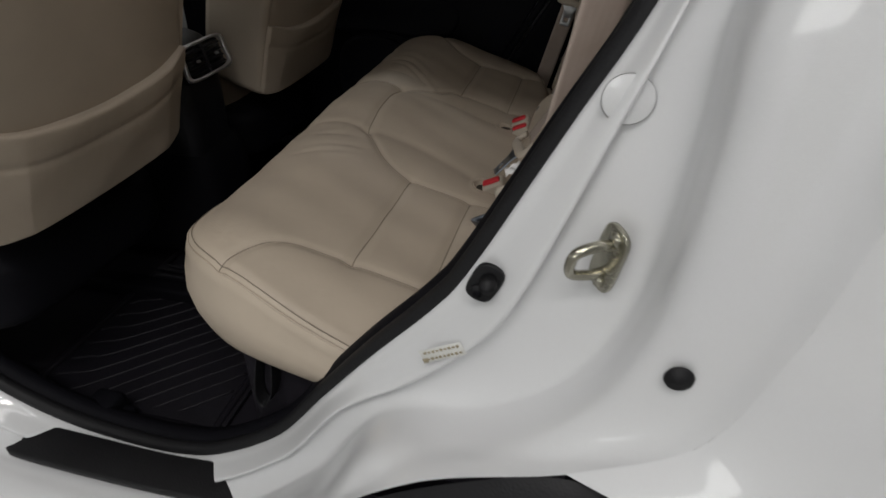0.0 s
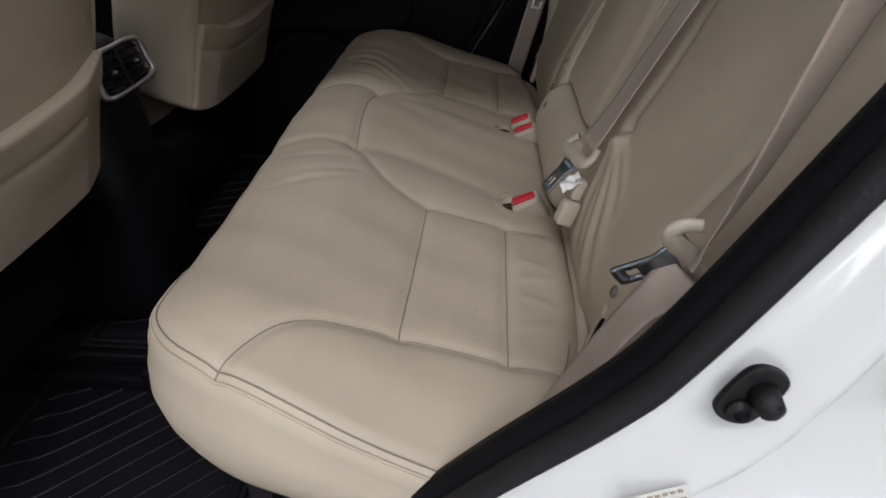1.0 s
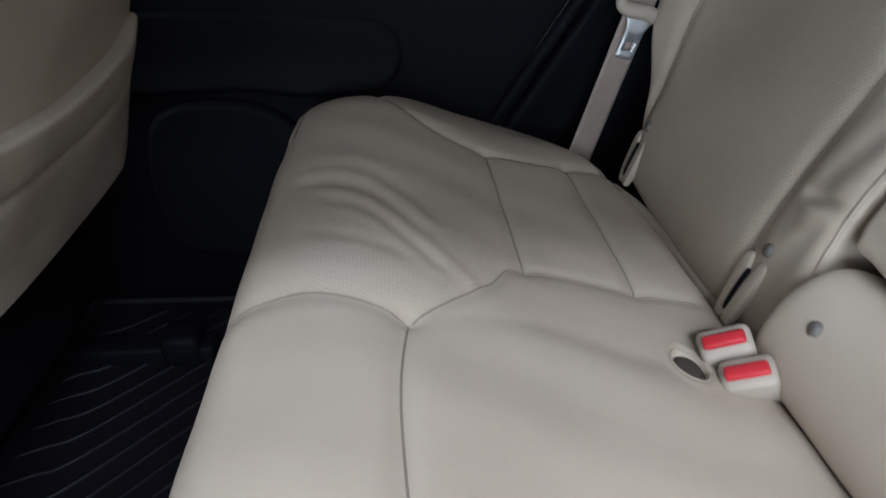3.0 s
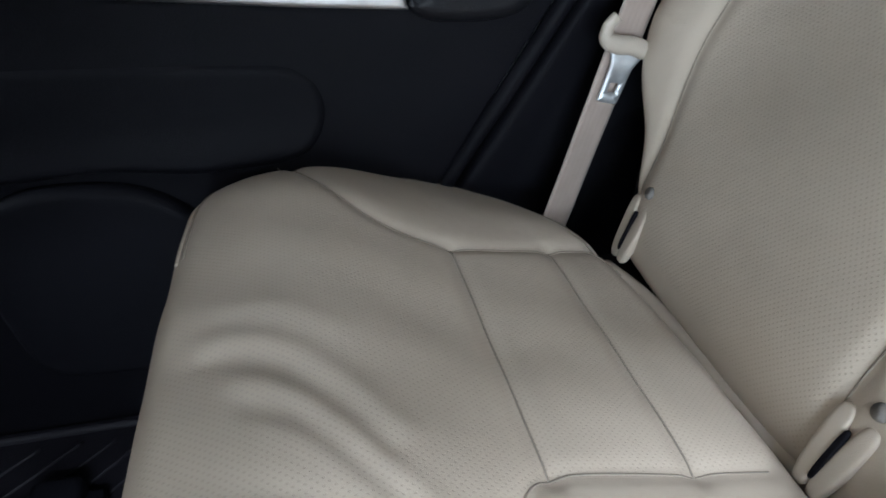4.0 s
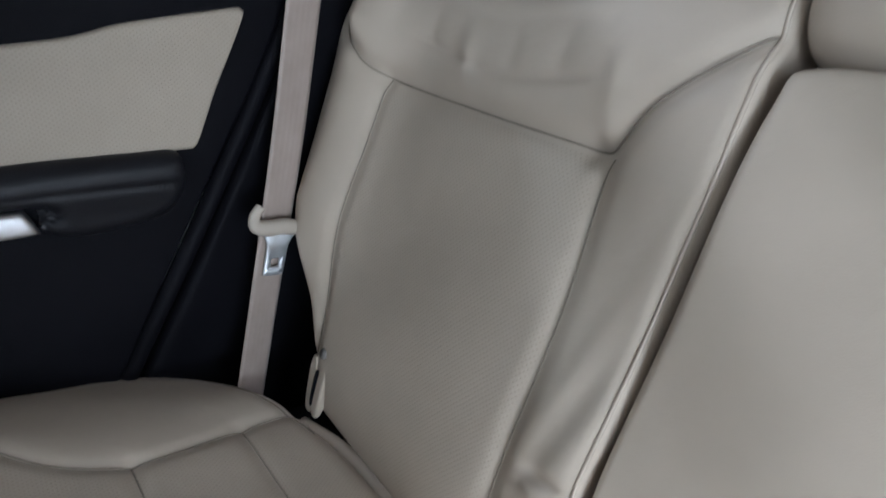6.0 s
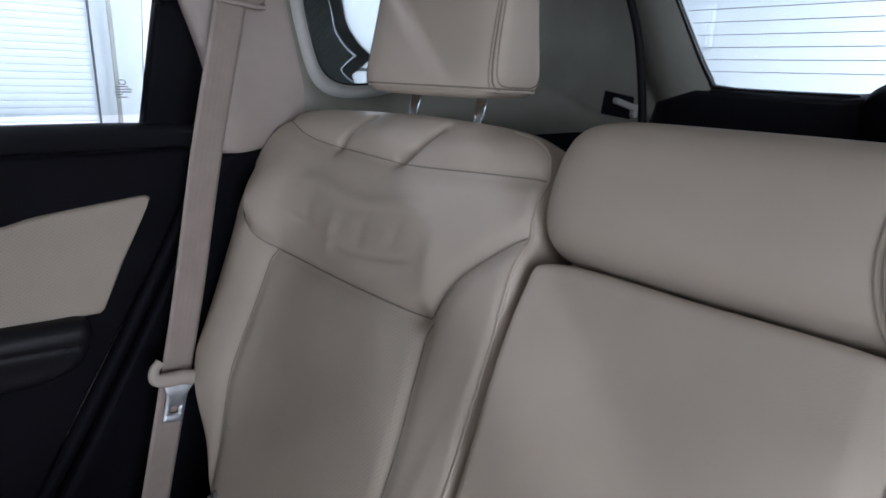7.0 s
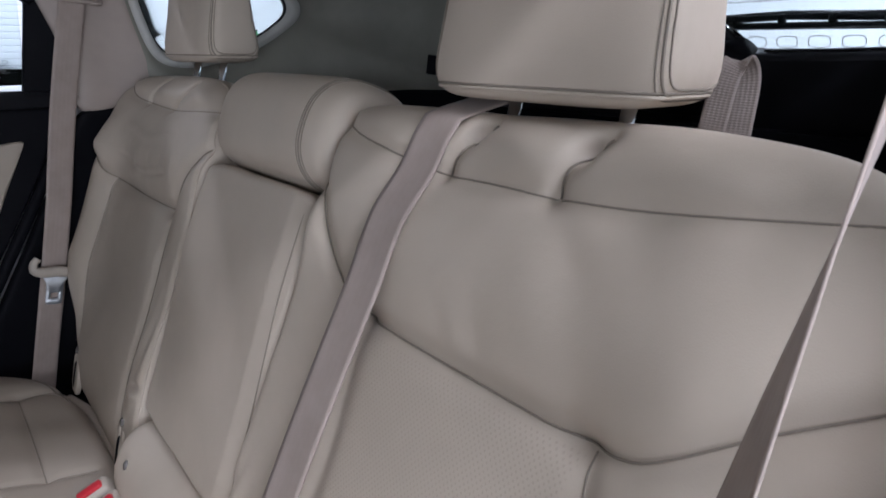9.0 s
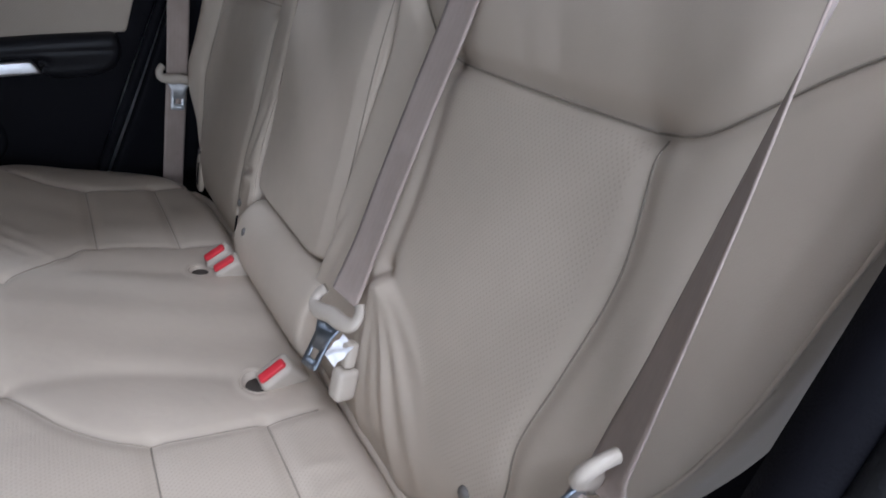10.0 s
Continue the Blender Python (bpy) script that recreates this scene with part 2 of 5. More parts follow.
def tube(name, pts, radius, mat, parent, label="", m=None, sides=6, closed=False):
    pts = np.array(pts, float)
    n = len(pts)
    if closed:
        tan = np.roll(pts, -1, 0) - np.roll(pts, 1, 0)
    else:
        tan = np.gradient(pts, axis=0)
    tan /= np.linalg.norm(tan, axis=1)[:, None] + 1e-12
    up = np.array([0.31, 0.22, 0.92])
    u = np.cross(tan, up)
    u /= np.linalg.norm(u, axis=1)[:, None] + 1e-12
    w = np.cross(tan, u)
    ang = np.linspace(0, 2 * math.pi, sides, endpoint=False)
    rad = np.broadcast_to(np.asarray(radius, float), (n,))
    V = pts[:, None] + rad[:, None, None] * (np.cos(ang)[None, :, None] * u[:, None] + np.sin(ang)[None, :, None] * w[:, None])
    F = []
    for i in range(n if closed else n - 1):
        j = (i + 1) % n
        for k in range(sides):
            l = (k + 1) % sides
            F.append((i * sides + k, i * sides + l, j * sides + l, j * sides + k))
    if not closed:
        F.append(tuple(range(sides))[::-1])
        F.append(tuple((n - 1) * sides + k for k in range(sides)))
    return mesh_object(name, V.reshape(-1, 3), F, mat, parent, label, m=m)


def pad(name, outline, H, skirt, R, mat, parent, seams=(), m=None, label="", nt=420, ni=56, extra=None, perf=(), seam_name="seam", tuck=0.012, seam_r=0.0009, axis=None, bulge=0.004, base=None):
    """An upholstered pad: an outline in its plane, a height over it, rounded edges of radius R and a skirt below them.
    seams: (points, depth, width[, drawn]). extra(P): further relief. perf: outlines of punched leather."""
    out = spline(outline, nt, True)
    lo, hi = out.min(0), out.max(0)
    mid, half = (lo + hi) / 2, (hi - lo) / 2
    ax = int(half[1] > half[0]) if axis is None else axis
    C = np.tile(mid, (nt, 1))
    reach = half[ax] - half[1 - ax] * 0.85
    C[:, ax] = np.clip(out[:, ax], mid[ax] - max(reach, 0), mid[ax] + max(reach, 0))
    lines = [(spline(s[0], max(12, 40 * len(s[0]))), *s[1:]) for s in seams]

    def z(P):
        d = np.minimum(dist_to(P, out), R)
        h = np.asarray(H(P[:, 0], P[:, 1]), float)
        e = 1 - d / R
        h = h - R * (1 - np.sqrt(np.clip(1 - e * e, 0, 1)))
        for l in lines:
            q = dist_to(P, l[0])
            h = h - l[1] * (0.55 * np.exp(-(q / l[2]) ** 2) + 0.45 * np.exp(-q / (l[2] * 2.2)))
        return h + (extra(P[:, 0], P[:, 1]) if extra else 0)

    L = half.min()
    a = np.linspace(0, math.pi / 2, 9)[1:]
    rho = np.concatenate([np.linspace(0, 1 - R / L, ni), 1 - R / L * (1 - np.sin(a))])
    rings = [C + r * (out - C) for r in rho]
    P = np.vstack(rings)
    Z = z(P)
    n0 = len(rho)
    V = np.column_stack([P, Z])
    edge = V[-nt:]
    cen = C
    dirn = (out - cen) / (np.linalg.norm(out - cen, axis=1)[:, None] + 1e-9)
    drop = np.full(nt, skirt) if base is None else edge[:, 2] - base
    low = []
    for k, f in enumerate((0.2, 0.45, 0.7, 0.9, 1.0)):
        b = math.sin(math.pi * f) * bulge - tuck * f
        low.append(np.column_stack([out + dirn * b, edge[:, 2] - drop * f]))
    low.append(np.column_stack([cen + (out - cen) * 0.5, edge[:, 2] * 0 + (edge[:, 2] - drop).mean()]))
    low.append(np.column_stack([cen, edge[:, 2] * 0 + (edge[:, 2] - drop).mean()]))
    V = np.vstack([V] + low)
    tot = n0 + len(low)
    i = np.arange(tot - 1)[:, None] * nt
    j = np.arange(nt)[None]
    k = (np.arange(nt)[None] + 1) % nt
    F = np.stack([i + j, i + nt + j, i + nt + k, i + k], -1).reshape(-1, 4)
    me = bpy.data.meshes.new(name)
    me.from_pydata(V.tolist(), [], F.tolist())
    if perf:
        mask = np.zeros(len(V), np.float32)
        for poly in perf:
            mask = np.maximum(mask, inside(V[:, :2], np.array(poly)).astype(np.float32))
        mask[n0 * nt:] = 0
        at = me.attributes.new("perf", "FLOAT", "POINT")
        at.data.foreach_set("value", mask)
    bm = bmesh.new()
    bm.from_mesh(me)
    bmesh.ops.remove_doubles(bm, verts=bm.verts, dist=1e-5)
    bmesh.ops.recalc_face_normals(bm, faces=bm.faces)
    bpy.data.meshes.remove(me)
    o = part(name, bm, mat, parent, label, m=m)
    for l in lines:
        if len(l) > 3 and not l[3]:
            continue
        q = l[0]
        tube(seam_name, np.column_stack([q, z(q) + (0.0022 if l[1] > 0.01 else 0.0004)]), seam_r, M_SEAM, o)
    return o, z


def rbox(sx, sy, sz, r, seg=3):
    bm = bmesh.new()
    bmesh.ops.create_cube(bm, size=1)
    bmesh.ops.scale(bm, vec=(sx, sy, sz), verts=bm.verts)
    bmesh.ops.bevel(bm, geom=bm.edges[:] + bm.verts[:], offset=r, segments=seg, profile=0.5, affect="EDGES")
    return bm


def cyl(r0, r1, h, seg=24, bev=0.0):
    bm = bmesh.new()
    bmesh.ops.create_cone(bm, cap_ends=True, segments=seg, radius1=r0, radius2=r1, depth=h)
    if bev:
        bmesh.ops.bevel(bm, geom=[e for e in bm.edges if abs(e.verts[0].co.z - e.verts[1].co.z) < 1e-6], offset=bev, segments=2, affect="EDGES")
    return bm


def prism(outline, h, bev=0.0, n=0, closed_curve=True):
    """A plate from an outline in its plane, from 0 to h."""
    pts = spline(outline, n, True) if n else np.array(outline, float)
    bm = bmesh.new()
    vs = [bm.verts.new((p[0], p[1], 0)) for p in pts]
    f = bm.faces.new(vs)
    r = bmesh.ops.extrude_face_region(bm, geom=[f])
    top = [v for v in r["geom"] if isinstance(v, bmesh.types.BMVert)]
    bmesh.ops.translate(bm, vec=(0, 0, h), verts=top)
    bmesh.ops.recalc_face_normals(bm, faces=bm.faces)
    if bev:
        es = [e for e in bm.edges if abs(e.verts[0].co.z - h) < 1e-6 and abs(e.verts[1].co.z - h) < 1e-6]
        bmesh.ops.bevel(bm, geom=es, offset=bev, segments=3, profile=0.5, affect="EDGES")
    return bm


def polar(outline, centre, n):
    """n points of an outline at even angles round a centre inside it."""
    q = spline(outline, 1500, True) - np.array(centre)
    a = np.arctan2(q[:, 1], q[:, 0])
    o = np.argsort(a)
    rr = np.hypot(q[:, 0], q[:, 1])
    t = np.linspace(-math.pi, math.pi, n, endpoint=False)
    d = np.interp(t, a[o], rr[o], period=2 * math.pi)
    return np.column_stack([centre[0] + d * np.cos(t), centre[1] + d * np.sin(t)])


def frame_plate(outer, inner, h, n=96, centre=None):
    """A flat ring between two outlines, h thick; the outlines start at matching corners, or are matched by angle."""
    if centre is None:
        a, b = spline(outer, n, True), spline(inner, n, True)
    else:
        a, b = polar(outer, centre, n), polar(inner, centre, n)
    V = np.vstack([np.column_stack([c, np.full(n, z)]) for c, z in ((a, 0), (a, h), (b, h), (b, 0))])
    F = []
    for k in range(n):
        l = (k + 1) % n
        for r in range(4):
            s = (r + 1) % 4
            F.append((r * n + k, r * n + l, s * n + l, s * n + k))
    bm = bmesh.new()
    vs = [bm.verts.new(v) for v in V]
    for f in F:
        bm.faces.new([vs[i] for i in f])
    bmesh.ops.recalc_face_normals(bm, faces=bm.faces)
    return bm


def loft(name, curves, n, mat, parent=None, label="", across=4, closed=False, m=None):
    """A smooth skin through several 3D curves."""
    rows = np.stack([spline(c, n, closed) for c in curves])
    cols = np.stack([spline(rows[:, i], (len(curves) - 1) * across + 1) for i in range(n)], 1)
    k = cols.shape[0]
    F = []
    for i in range(k - 1):
        for j in range(n if closed else n - 1):
            l = (j + 1) % n
            F.append((i * n + j, i * n + l, (i + 1) * n + l, (i + 1) * n + j))
    return mesh_object(name, cols.reshape(-1, 3), F, mat, parent, label, m=m)


def rollbox(a, b, c, e1=0.25, e2=0.75, nu=96, nv=56, shape=None):
    """A roll along its local y: half sizes a (x), c (y), b (z), with rounded ends."""
    bm = superbox(a, b, c, e1, e2, nu, nv, 0.0, shape)
    bmesh.ops.rotate(bm, cent=(0, 0, 0), matrix=Matrix.Rotation(radians(-90), 3, "X"), verts=bm.verts)
    return bm


def roll_loop(a, b, c, e1, e2, y0, n=90):
    k = (1 - (abs(y0) / c) ** (2 / e1)) ** (e1 / 2)
    t = np.linspace(0, 2 * math.pi, n, endpoint=False)
    x = a * k * np.sign(np.cos(t)) * np.abs(np.cos(t)) ** e2
    z = b * k * np.sign(np.sin(t)) * np.abs(np.sin(t)) ** e2
    return np.column_stack([x, np.full(n, y0), z])


def superbox(a, b, c, e1=0.35, e2=0.35, nu=72, nv=40, taper=0.0, shape=None):
    """A rounded block: half sizes a, b, c along x, y, z."""
    def pw(t, e):
        return np.sign(t) * np.abs(t) ** e
    u = np.linspace(-math.pi, math.pi, nu, endpoint=False)
    v = np.linspace(-math.pi / 2, math.pi / 2, nv)
    U, Vv = np.meshgrid(u, v)
    X = a * pw(np.cos(Vv), e1) * pw(np.cos(U), e2)
    Y = b * pw(np.cos(Vv), e1) * pw(np.sin(U), e2)
    Z = c * pw(np.sin(Vv), e1)
    Y = Y * (1 - taper * (Z / c + 1) / 2)
    P = np.stack([X, Y, Z], -1).reshape(-1, 3)
    if shape:
        P = shape(P)
    bm = bmesh.new()
    vs = [bm.verts.new(p) for p in P]
    for i in range(nv - 1):
        for j in range(nu):
            k = (j + 1) % nu
            bm.faces.new((vs[i * nu + j], vs[i * nu + k], vs[(i + 1) * nu + k], vs[(i + 1) * nu + j]))
    bmesh.ops.remove_doubles(bm, verts=bm.verts, dist=1e-6)
    bmesh.ops.dissolve_degenerate(bm, dist=1e-7, edges=bm.edges)
    bmesh.ops.recalc_face_normals(bm, faces=bm.faces)
    return bm


def ribbon(name, pts, sides, width, mat, parent, label="", n=120, thick=0.0014, bow=0.0):
    """Belt webbing along pts; sides gives the direction across it at each point."""
    p = spline(pts, n)
    knots = np.array(pts, float)
    kl = np.concatenate([[0], np.cumsum(np.linalg.norm(np.diff(knots, axis=0), axis=1))]) / 1.0
    at = np.linspace(0, kl[-1], n)
    w = np.stack([np.interp(at, kl, np.array(sides, float)[:, j]) for j in range(3)], 1)
    tan = np.gradient(p, axis=0)
    tan /= np.linalg.norm(tan, axis=1)[:, None]
    w = w - (w * tan).sum(1)[:, None] * tan
    w /= np.linalg.norm(w, axis=1)[:, None]
    nor = np.cross(tan, w)
    k = 9
    s = np.linspace(-0.5, 0.5, k)
    V, UV = [], []
    ln = np.concatenate([[0], np.cumsum(np.linalg.norm(np.diff(p, axis=0), axis=1))])
    for side in (1, -1):
        for a in range(k):
            V.append(p + w * width * s[a] + nor * (side * thick / 2 + bow * (0.25 - s[a] ** 2)))
    V = np.stack(V, 1)
    F = []
    c = 2 * k
    loop = list(range(k)) + list(range(2 * k - 1, k - 1, -1))
    for i in range(n - 1):
        for a in range(c):
            b = (a + 1) % c
            F.append((i * c + loop[a], i * c + loop[b], (i + 1) * c + loop[b], (i + 1) * c + loop[a]))
    F.append(tuple(loop))
    F.append(tuple((n - 1) * c + q for q in loop[::-1]))
    o = mesh_object(name, V.reshape(-1, 3), F, mat, parent, label)
    uv = o.data.uv_layers.new(name="UVMap")
    vi = np.empty(len(o.data.loops), np.int32)
    o.data.loops.foreach_get("vertex_index", vi)
    U = np.stack([(vi % c % k) / (k - 1), ln[vi // c]], 1)
    uv.data.foreach_set("uv", U.astype(np.float32).ravel())
    return o


def axes(o, p, q, h):
    """A pose whose local x, y, z run along p, q, h from o."""
    m = Matrix.Identity(4)
    for i, v in enumerate((p, q, h, o)):
        for r in range(3):
            m[r][i] = v[r]
    return m


YC = 0.945
# ---- garage ----


def slab(name, x0, x1, y0, y1, z0, z1, mat, label="", kind="structure", parent=None, bev=0.0):
    bm = bmesh.new()
    bmesh.ops.create_cube(bm, size=1)
    bmesh.ops.scale(bm, vec=(x1 - x0, y1 - y0, z1 - z0), verts=bm.verts)
    bmesh.ops.translate(bm, vec=((x0 + x1) / 2, (y0 + y1) / 2, (z0 + z1) / 2), verts=bm.verts)
    if bev:
        bmesh.ops.bevel(bm, geom=bm.edges[:], offset=bev, segments=2, affect="EDGES")
    o = part(name, bm, mat, parent, smooth=False)
    if kind:
        tagged(o, label, kind=kind)
    return o


GX0, GX1, GY0, GY1, GZ = -5.5, 5.6, -6.5, 4.6, 3.0
slab("floor", GX0, GX1, GY0, GY1, -0.1, 0.0, M_FLOOR, "smooth grey concrete garage floor under the car")
slab("ceiling", GX0, GX1, GY0, GY1, GZ, GZ + 0.1, M_WALL, "white painted garage ceiling")


def fill_wall(name, label, turn, base, w0, w1, opening, frame_name):
    """A wall along its local x with one wide opening added for a fill light, and framed opaque panes; it stands behind
    local y = 0.
    """
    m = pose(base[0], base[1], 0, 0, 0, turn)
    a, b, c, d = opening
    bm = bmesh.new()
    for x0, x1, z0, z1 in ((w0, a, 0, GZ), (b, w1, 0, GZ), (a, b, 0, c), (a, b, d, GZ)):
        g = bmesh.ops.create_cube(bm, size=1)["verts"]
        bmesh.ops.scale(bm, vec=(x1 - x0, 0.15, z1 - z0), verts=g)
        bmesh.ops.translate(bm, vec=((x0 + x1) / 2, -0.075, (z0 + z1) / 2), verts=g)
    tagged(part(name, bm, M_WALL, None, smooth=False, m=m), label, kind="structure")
    # opaque panes only back the added fill light, out of view
    fill_frame = thing(frame_name, "added white frame with opaque panes behind a fill light", "window", kind="structure")
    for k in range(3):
        part("pane", rbox((b - a) / 3 - 0.06, 0.01, d - c - 0.06, 0.002), M_CLAD, fill_frame, m=m @ pose(a + (b - a) * (k + 0.5) / 3, -0.10, (c + d) / 2))
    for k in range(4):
        part("window_frame", rbox(0.06, 0.06, d - c, 0.006), M_WALL, fill_frame, m=m @ pose(a + (b - a) * k / 3, -0.10, (c + d) / 2))


# both openings are invented to hold the fill lights
fill_wall("wall_near", "white painted garage wall with an opening added for a fill light", 0, (0, GY0), GX0, GX1, FILL_NEAR, "fill_opening_1")
fill_wall("wall_front", "white painted garage wall ahead of the car with an opening added for a fill light", -90, (GX0, 0), -GY1, -GY0, (-FILL_FRONT[1], -FILL_FRONT[0], FILL_FRONT[2], FILL_FRONT[3]), "fill_opening_2")
wall_far = slab("wall_far", GX0, GX1, GY1, GY1 + 0.15, 0, GZ, M_WALL, "white garage wall beside the roller shutter")
slab("wall_rear", GX1, GX1 + 0.15, GY0, GY1, 0, GZ, M_WALL, "plain white garage wall behind the car")


def roller_shutter(x0, x1, y, h, pitch=0.036):
    t = thing("roller_shutter", "white ribbed metal roller shutter, closed, with dark guide rail", "shutter")
    z = 0.0
    bm = bmesh.new()
    pts = np.array([(-0.003, 0.0), (-0.008, pitch * 0.12), (-0.009, pitch * 0.5), (-0.008, pitch * 0.88), (-0.003, pitch)])
    vs = [[bm.verts.new((x, p[0], p[1])) for p in pts] for x in (x0, x1)]
    for i in range(len(pts) - 1):
        bm.faces.new((vs[0][i], vs[1][i], vs[1][i + 1], vs[0][i + 1]))
    first = part("slat", bm, M_CLAD, t, smooth=False, m=pose(0, y, 0))
    while z + 2 * pitch < h:
        z += pitch
        o = new("slat", first.data)
        o.parent = t
        o.matrix_local = pose(0, y, z)
    part("guide_rail", rbox(0.006, 0.03, h, 0.002), M_DARKGREY, t, "dark steel guide rail", m=pose(x1 + 0.008, y - 0.02, h / 2))
    part("cable_pipe", cyl(0.012, 0.012, h - 0.3, 12), M_GREY_PL, t, m=pose(x1 + 0.11, y - 0.02, h / 2 + 0.1))
    return t


roller_shutter(-3.2, 1.19, GY1 - 0.03, 2.6)


def work_stand(x, y, z):
    t = thing("work_stand", "tall grey steel work stand with a lower shelf", "stand")
    part("tabletop", rbox(0.62, 0.42, 0.02, 0.005), M_DARKGREY, t, m=pose(x, y, z))
    part("shelf", rbox(0.58, 0.38, 0.02, 0.005), M_GREY_PL, t, m=pose(x, y, z - 0.25))
    for sx in (-1, 1):
        for sy in (-1, 1):
            part("leg", rbox(0.03, 0.03, z, 0.004), M_GREY_PL, t, m=pose(x + 0.27 * sx, y + 0.17 * sy, z / 2))
    return t


def canister(x, y, z, r, h, mat, label, cat="bottle"):
    t = thing("canister" if cat != "bottle" else "spray_bottle", label, cat)
    part("body", cyl(r, r * 0.92, h, 24, r * 0.2), mat, t, m=pose(x, y, z + h / 2))
    part("neck", cyl(r * 0.45, r * 0.35, h * 0.35, 16, 0.004), mat, t, m=pose(x, y, z + h * 1.17))
    part("cap", rbox(r * 1.3, r * 0.8, h * 0.16, 0.004), M_BLACK, t, m=pose(x - r * 0.3, y, z + h * 1.4))
    return t


# ---- car: shell ----
car = thing("car_body", "white painted car body with the rear door opening", "car body")

SEAL = [(0.70, 0.185, 1.32), (0.654, 0.185, 1.195), (0.606, 0.185, 1.10), (0.526, 0.187, 0.941), (0.486, 0.19, 0.88), (0.407, 0.20, 0.785), (0.333, 0.21, 0.69), (0.235, 0.23, 0.56),
        (0.11, 0.24, 0.468), (0.015, 0.24, 0.445), (-0.10, 0.24, 0.45), (-0.196, 0.24, 0.47), (-0.292, 0.24, 0.514), (-0.38, 0.235, 0.60), (-0.44, 0.225, 0.75), (-0.47, 0.21, 1.0),
        (-0.45, 0.22, 1.3), (-0.33, 0.30, 1.53), (0.1, 0.32, 1.58), (0.5, 0.29, 1.54), (0.66, 0.22, 1.44)]
CREASE = [(0.735, 0.14, 1.36), (0.70, 0.14, 1.205), (0.697, 0.14, 1.12), (0.684, 0.14, 0.966), (0.64, 0.14, 0.86), (0.555, 0.145, 0.785), (0.43, 0.15, 0.735), (0.335, 0.155, 0.60),
          (0.17, 0.155, 0.455), (0.03, 0.155, 0.438), (-0.12, 0.155, 0.44), (-0.24, 0.155, 0.448), (-0.35, 0.155, 0.475), (-0.44, 0.155, 0.56), (-0.50, 0.15, 0.74), (-0.53, 0.145, 1.0),
          (-0.51, 0.16, 1.32), (-0.37, 0.25, 1.58), (0.1, 0.27, 1.64), (0.54, 0.24, 1.59), (0.70, 0.17, 1.48)]
SKIN = [(0.85, 0.07, 1.38), (0.805, 0.06, 1.20), (0.792, 0.06, 1.085), (0.773, 0.06, 0.985), (0.735, 0.06, 0.885), (0.64, 0.06, 0.822), (0.50, 0.06, 0.765), (0.37, 0.07, 0.64),
        (0.22, 0.08, 0.43), (0.05, 0.085, 0.385), (-0.15, 0.085, 0.38), (-0.30, 0.085, 0.385), (-0.43, 0.085, 0.40), (-0.53, 0.08, 0.50), (-0.60, 0.07, 0.74), (-0.63, 0.06, 1.0),
        (-0.61, 0.09, 1.34), (-0.43, 0.20, 1.64), (0.1, 0.22, 1.70), (0.60, 0.19, 1.65), (0.80, 0.11, 1.53)]
FLANGE = [(x - 0.0, y + 0.035, z) for x, y, z in SEAL]
def between(a, b, f, dy):
    return [(p[0] * (1 - f) + q[0] * f, p[1] * (1 - f) + q[1] * f + dy, p[2] * (1 - f) + q[2] * f) for p, q in zip(a, b)]


J1 = between(SEAL, CREASE, 0.12, -0.005)
J2 = between(SEAL, CREASE, 0.36, -0.015)
J3 = between(SEAL, CREASE, 0.43, 0.004)
J4 = between(SEAL, CREASE, 0.92, 0.010)
L1 = between(CREASE, SKIN, 0.14, -0.030)
LIP = [(a[0] * 0.25 + b[0] * 0.75, 0.078 if i < 16 else b[1] + 0.015, a[2] * 0.25 + b[2] * 0.75) for i, (a, b) in enumerate(zip(CREASE, SKIN))]
loft("door_jamb", [FLANGE, SEAL, J1, J2, J3, J4, CREASE, L1, LIP, SKIN], 300, M_PAINT, car, "glossy white painted door jamb", across=7, closed=True)
# outer quarter panel behind the opening
Q0 = SKIN[1:6]
Q1 = [(x + 0.06, 0.035, z + 0.01) for x, y, z in Q0]
Q2 = [(x * 0.4 + 0.75, 0.02 + (0.05 if z > 1.2 else 0.0), z * 1.0 + 0.03) for x, y, z in Q0]
Q3 = [(1.75, 0.10 + (0.05 if z > 1.2 else 0.0), z + 0.02) for x, y, z in Q0]
loft("quarter_panel", [Q0, Q1, Q2, Q3], 60, M_PAINT, car, "white painted rear quarter panel", across=8)
ARCH0 = [(0.735, 0.06, 0.800), (0.64, 0.058, 0.818), (0.55, 0.058, 0.785), (0.45, 0.06, 0.72), (0.37, 0.068, 0.63), (0.30, 0.075, 0.53)]
ARCH1 = [(x + 0.004, 0.045, z - 0.012) for x, y, z in ARCH0]
ARCH2 = [(x + 0.02, 0.03, z - 0.05) for x, y, z in ARCH0]
ARCH3 = [(x + 0.05, 0.10, z - 0.10) for x, y, z in ARCH0]
loft("wheel_arch_trim", [ARCH0, ARCH1, ARCH2, ARCH3], 50, M_RUBBER, car, "black plastic wheel arch moulding", across=5)
# door seal
SL = spline(SEAL, 420, True)
tube("door_seal", SL + np.array([0, 0.012, 0]), 0.013, M_RUBBER, car, "black rubber door weatherstrip", sides=10, closed=True)
cen = np.array([0.12, 0.0, 1.0])
inn = SL.copy()
dv = (cen - inn) * [1, 0, 1]
dv /= np.linalg.norm(dv, axis=1)[:, None]
inner_rows = [SL + dv * 0.004 + [0, 0.018, 0], SL + dv * 0.013 + [0, 0.026, 0], SL + dv * 0.016 + [0, 0.038, 0], SL + dv * 0.010 + [0, 0.052, 0], SL - dv * 0.03 + [0, 0.058, 0]]


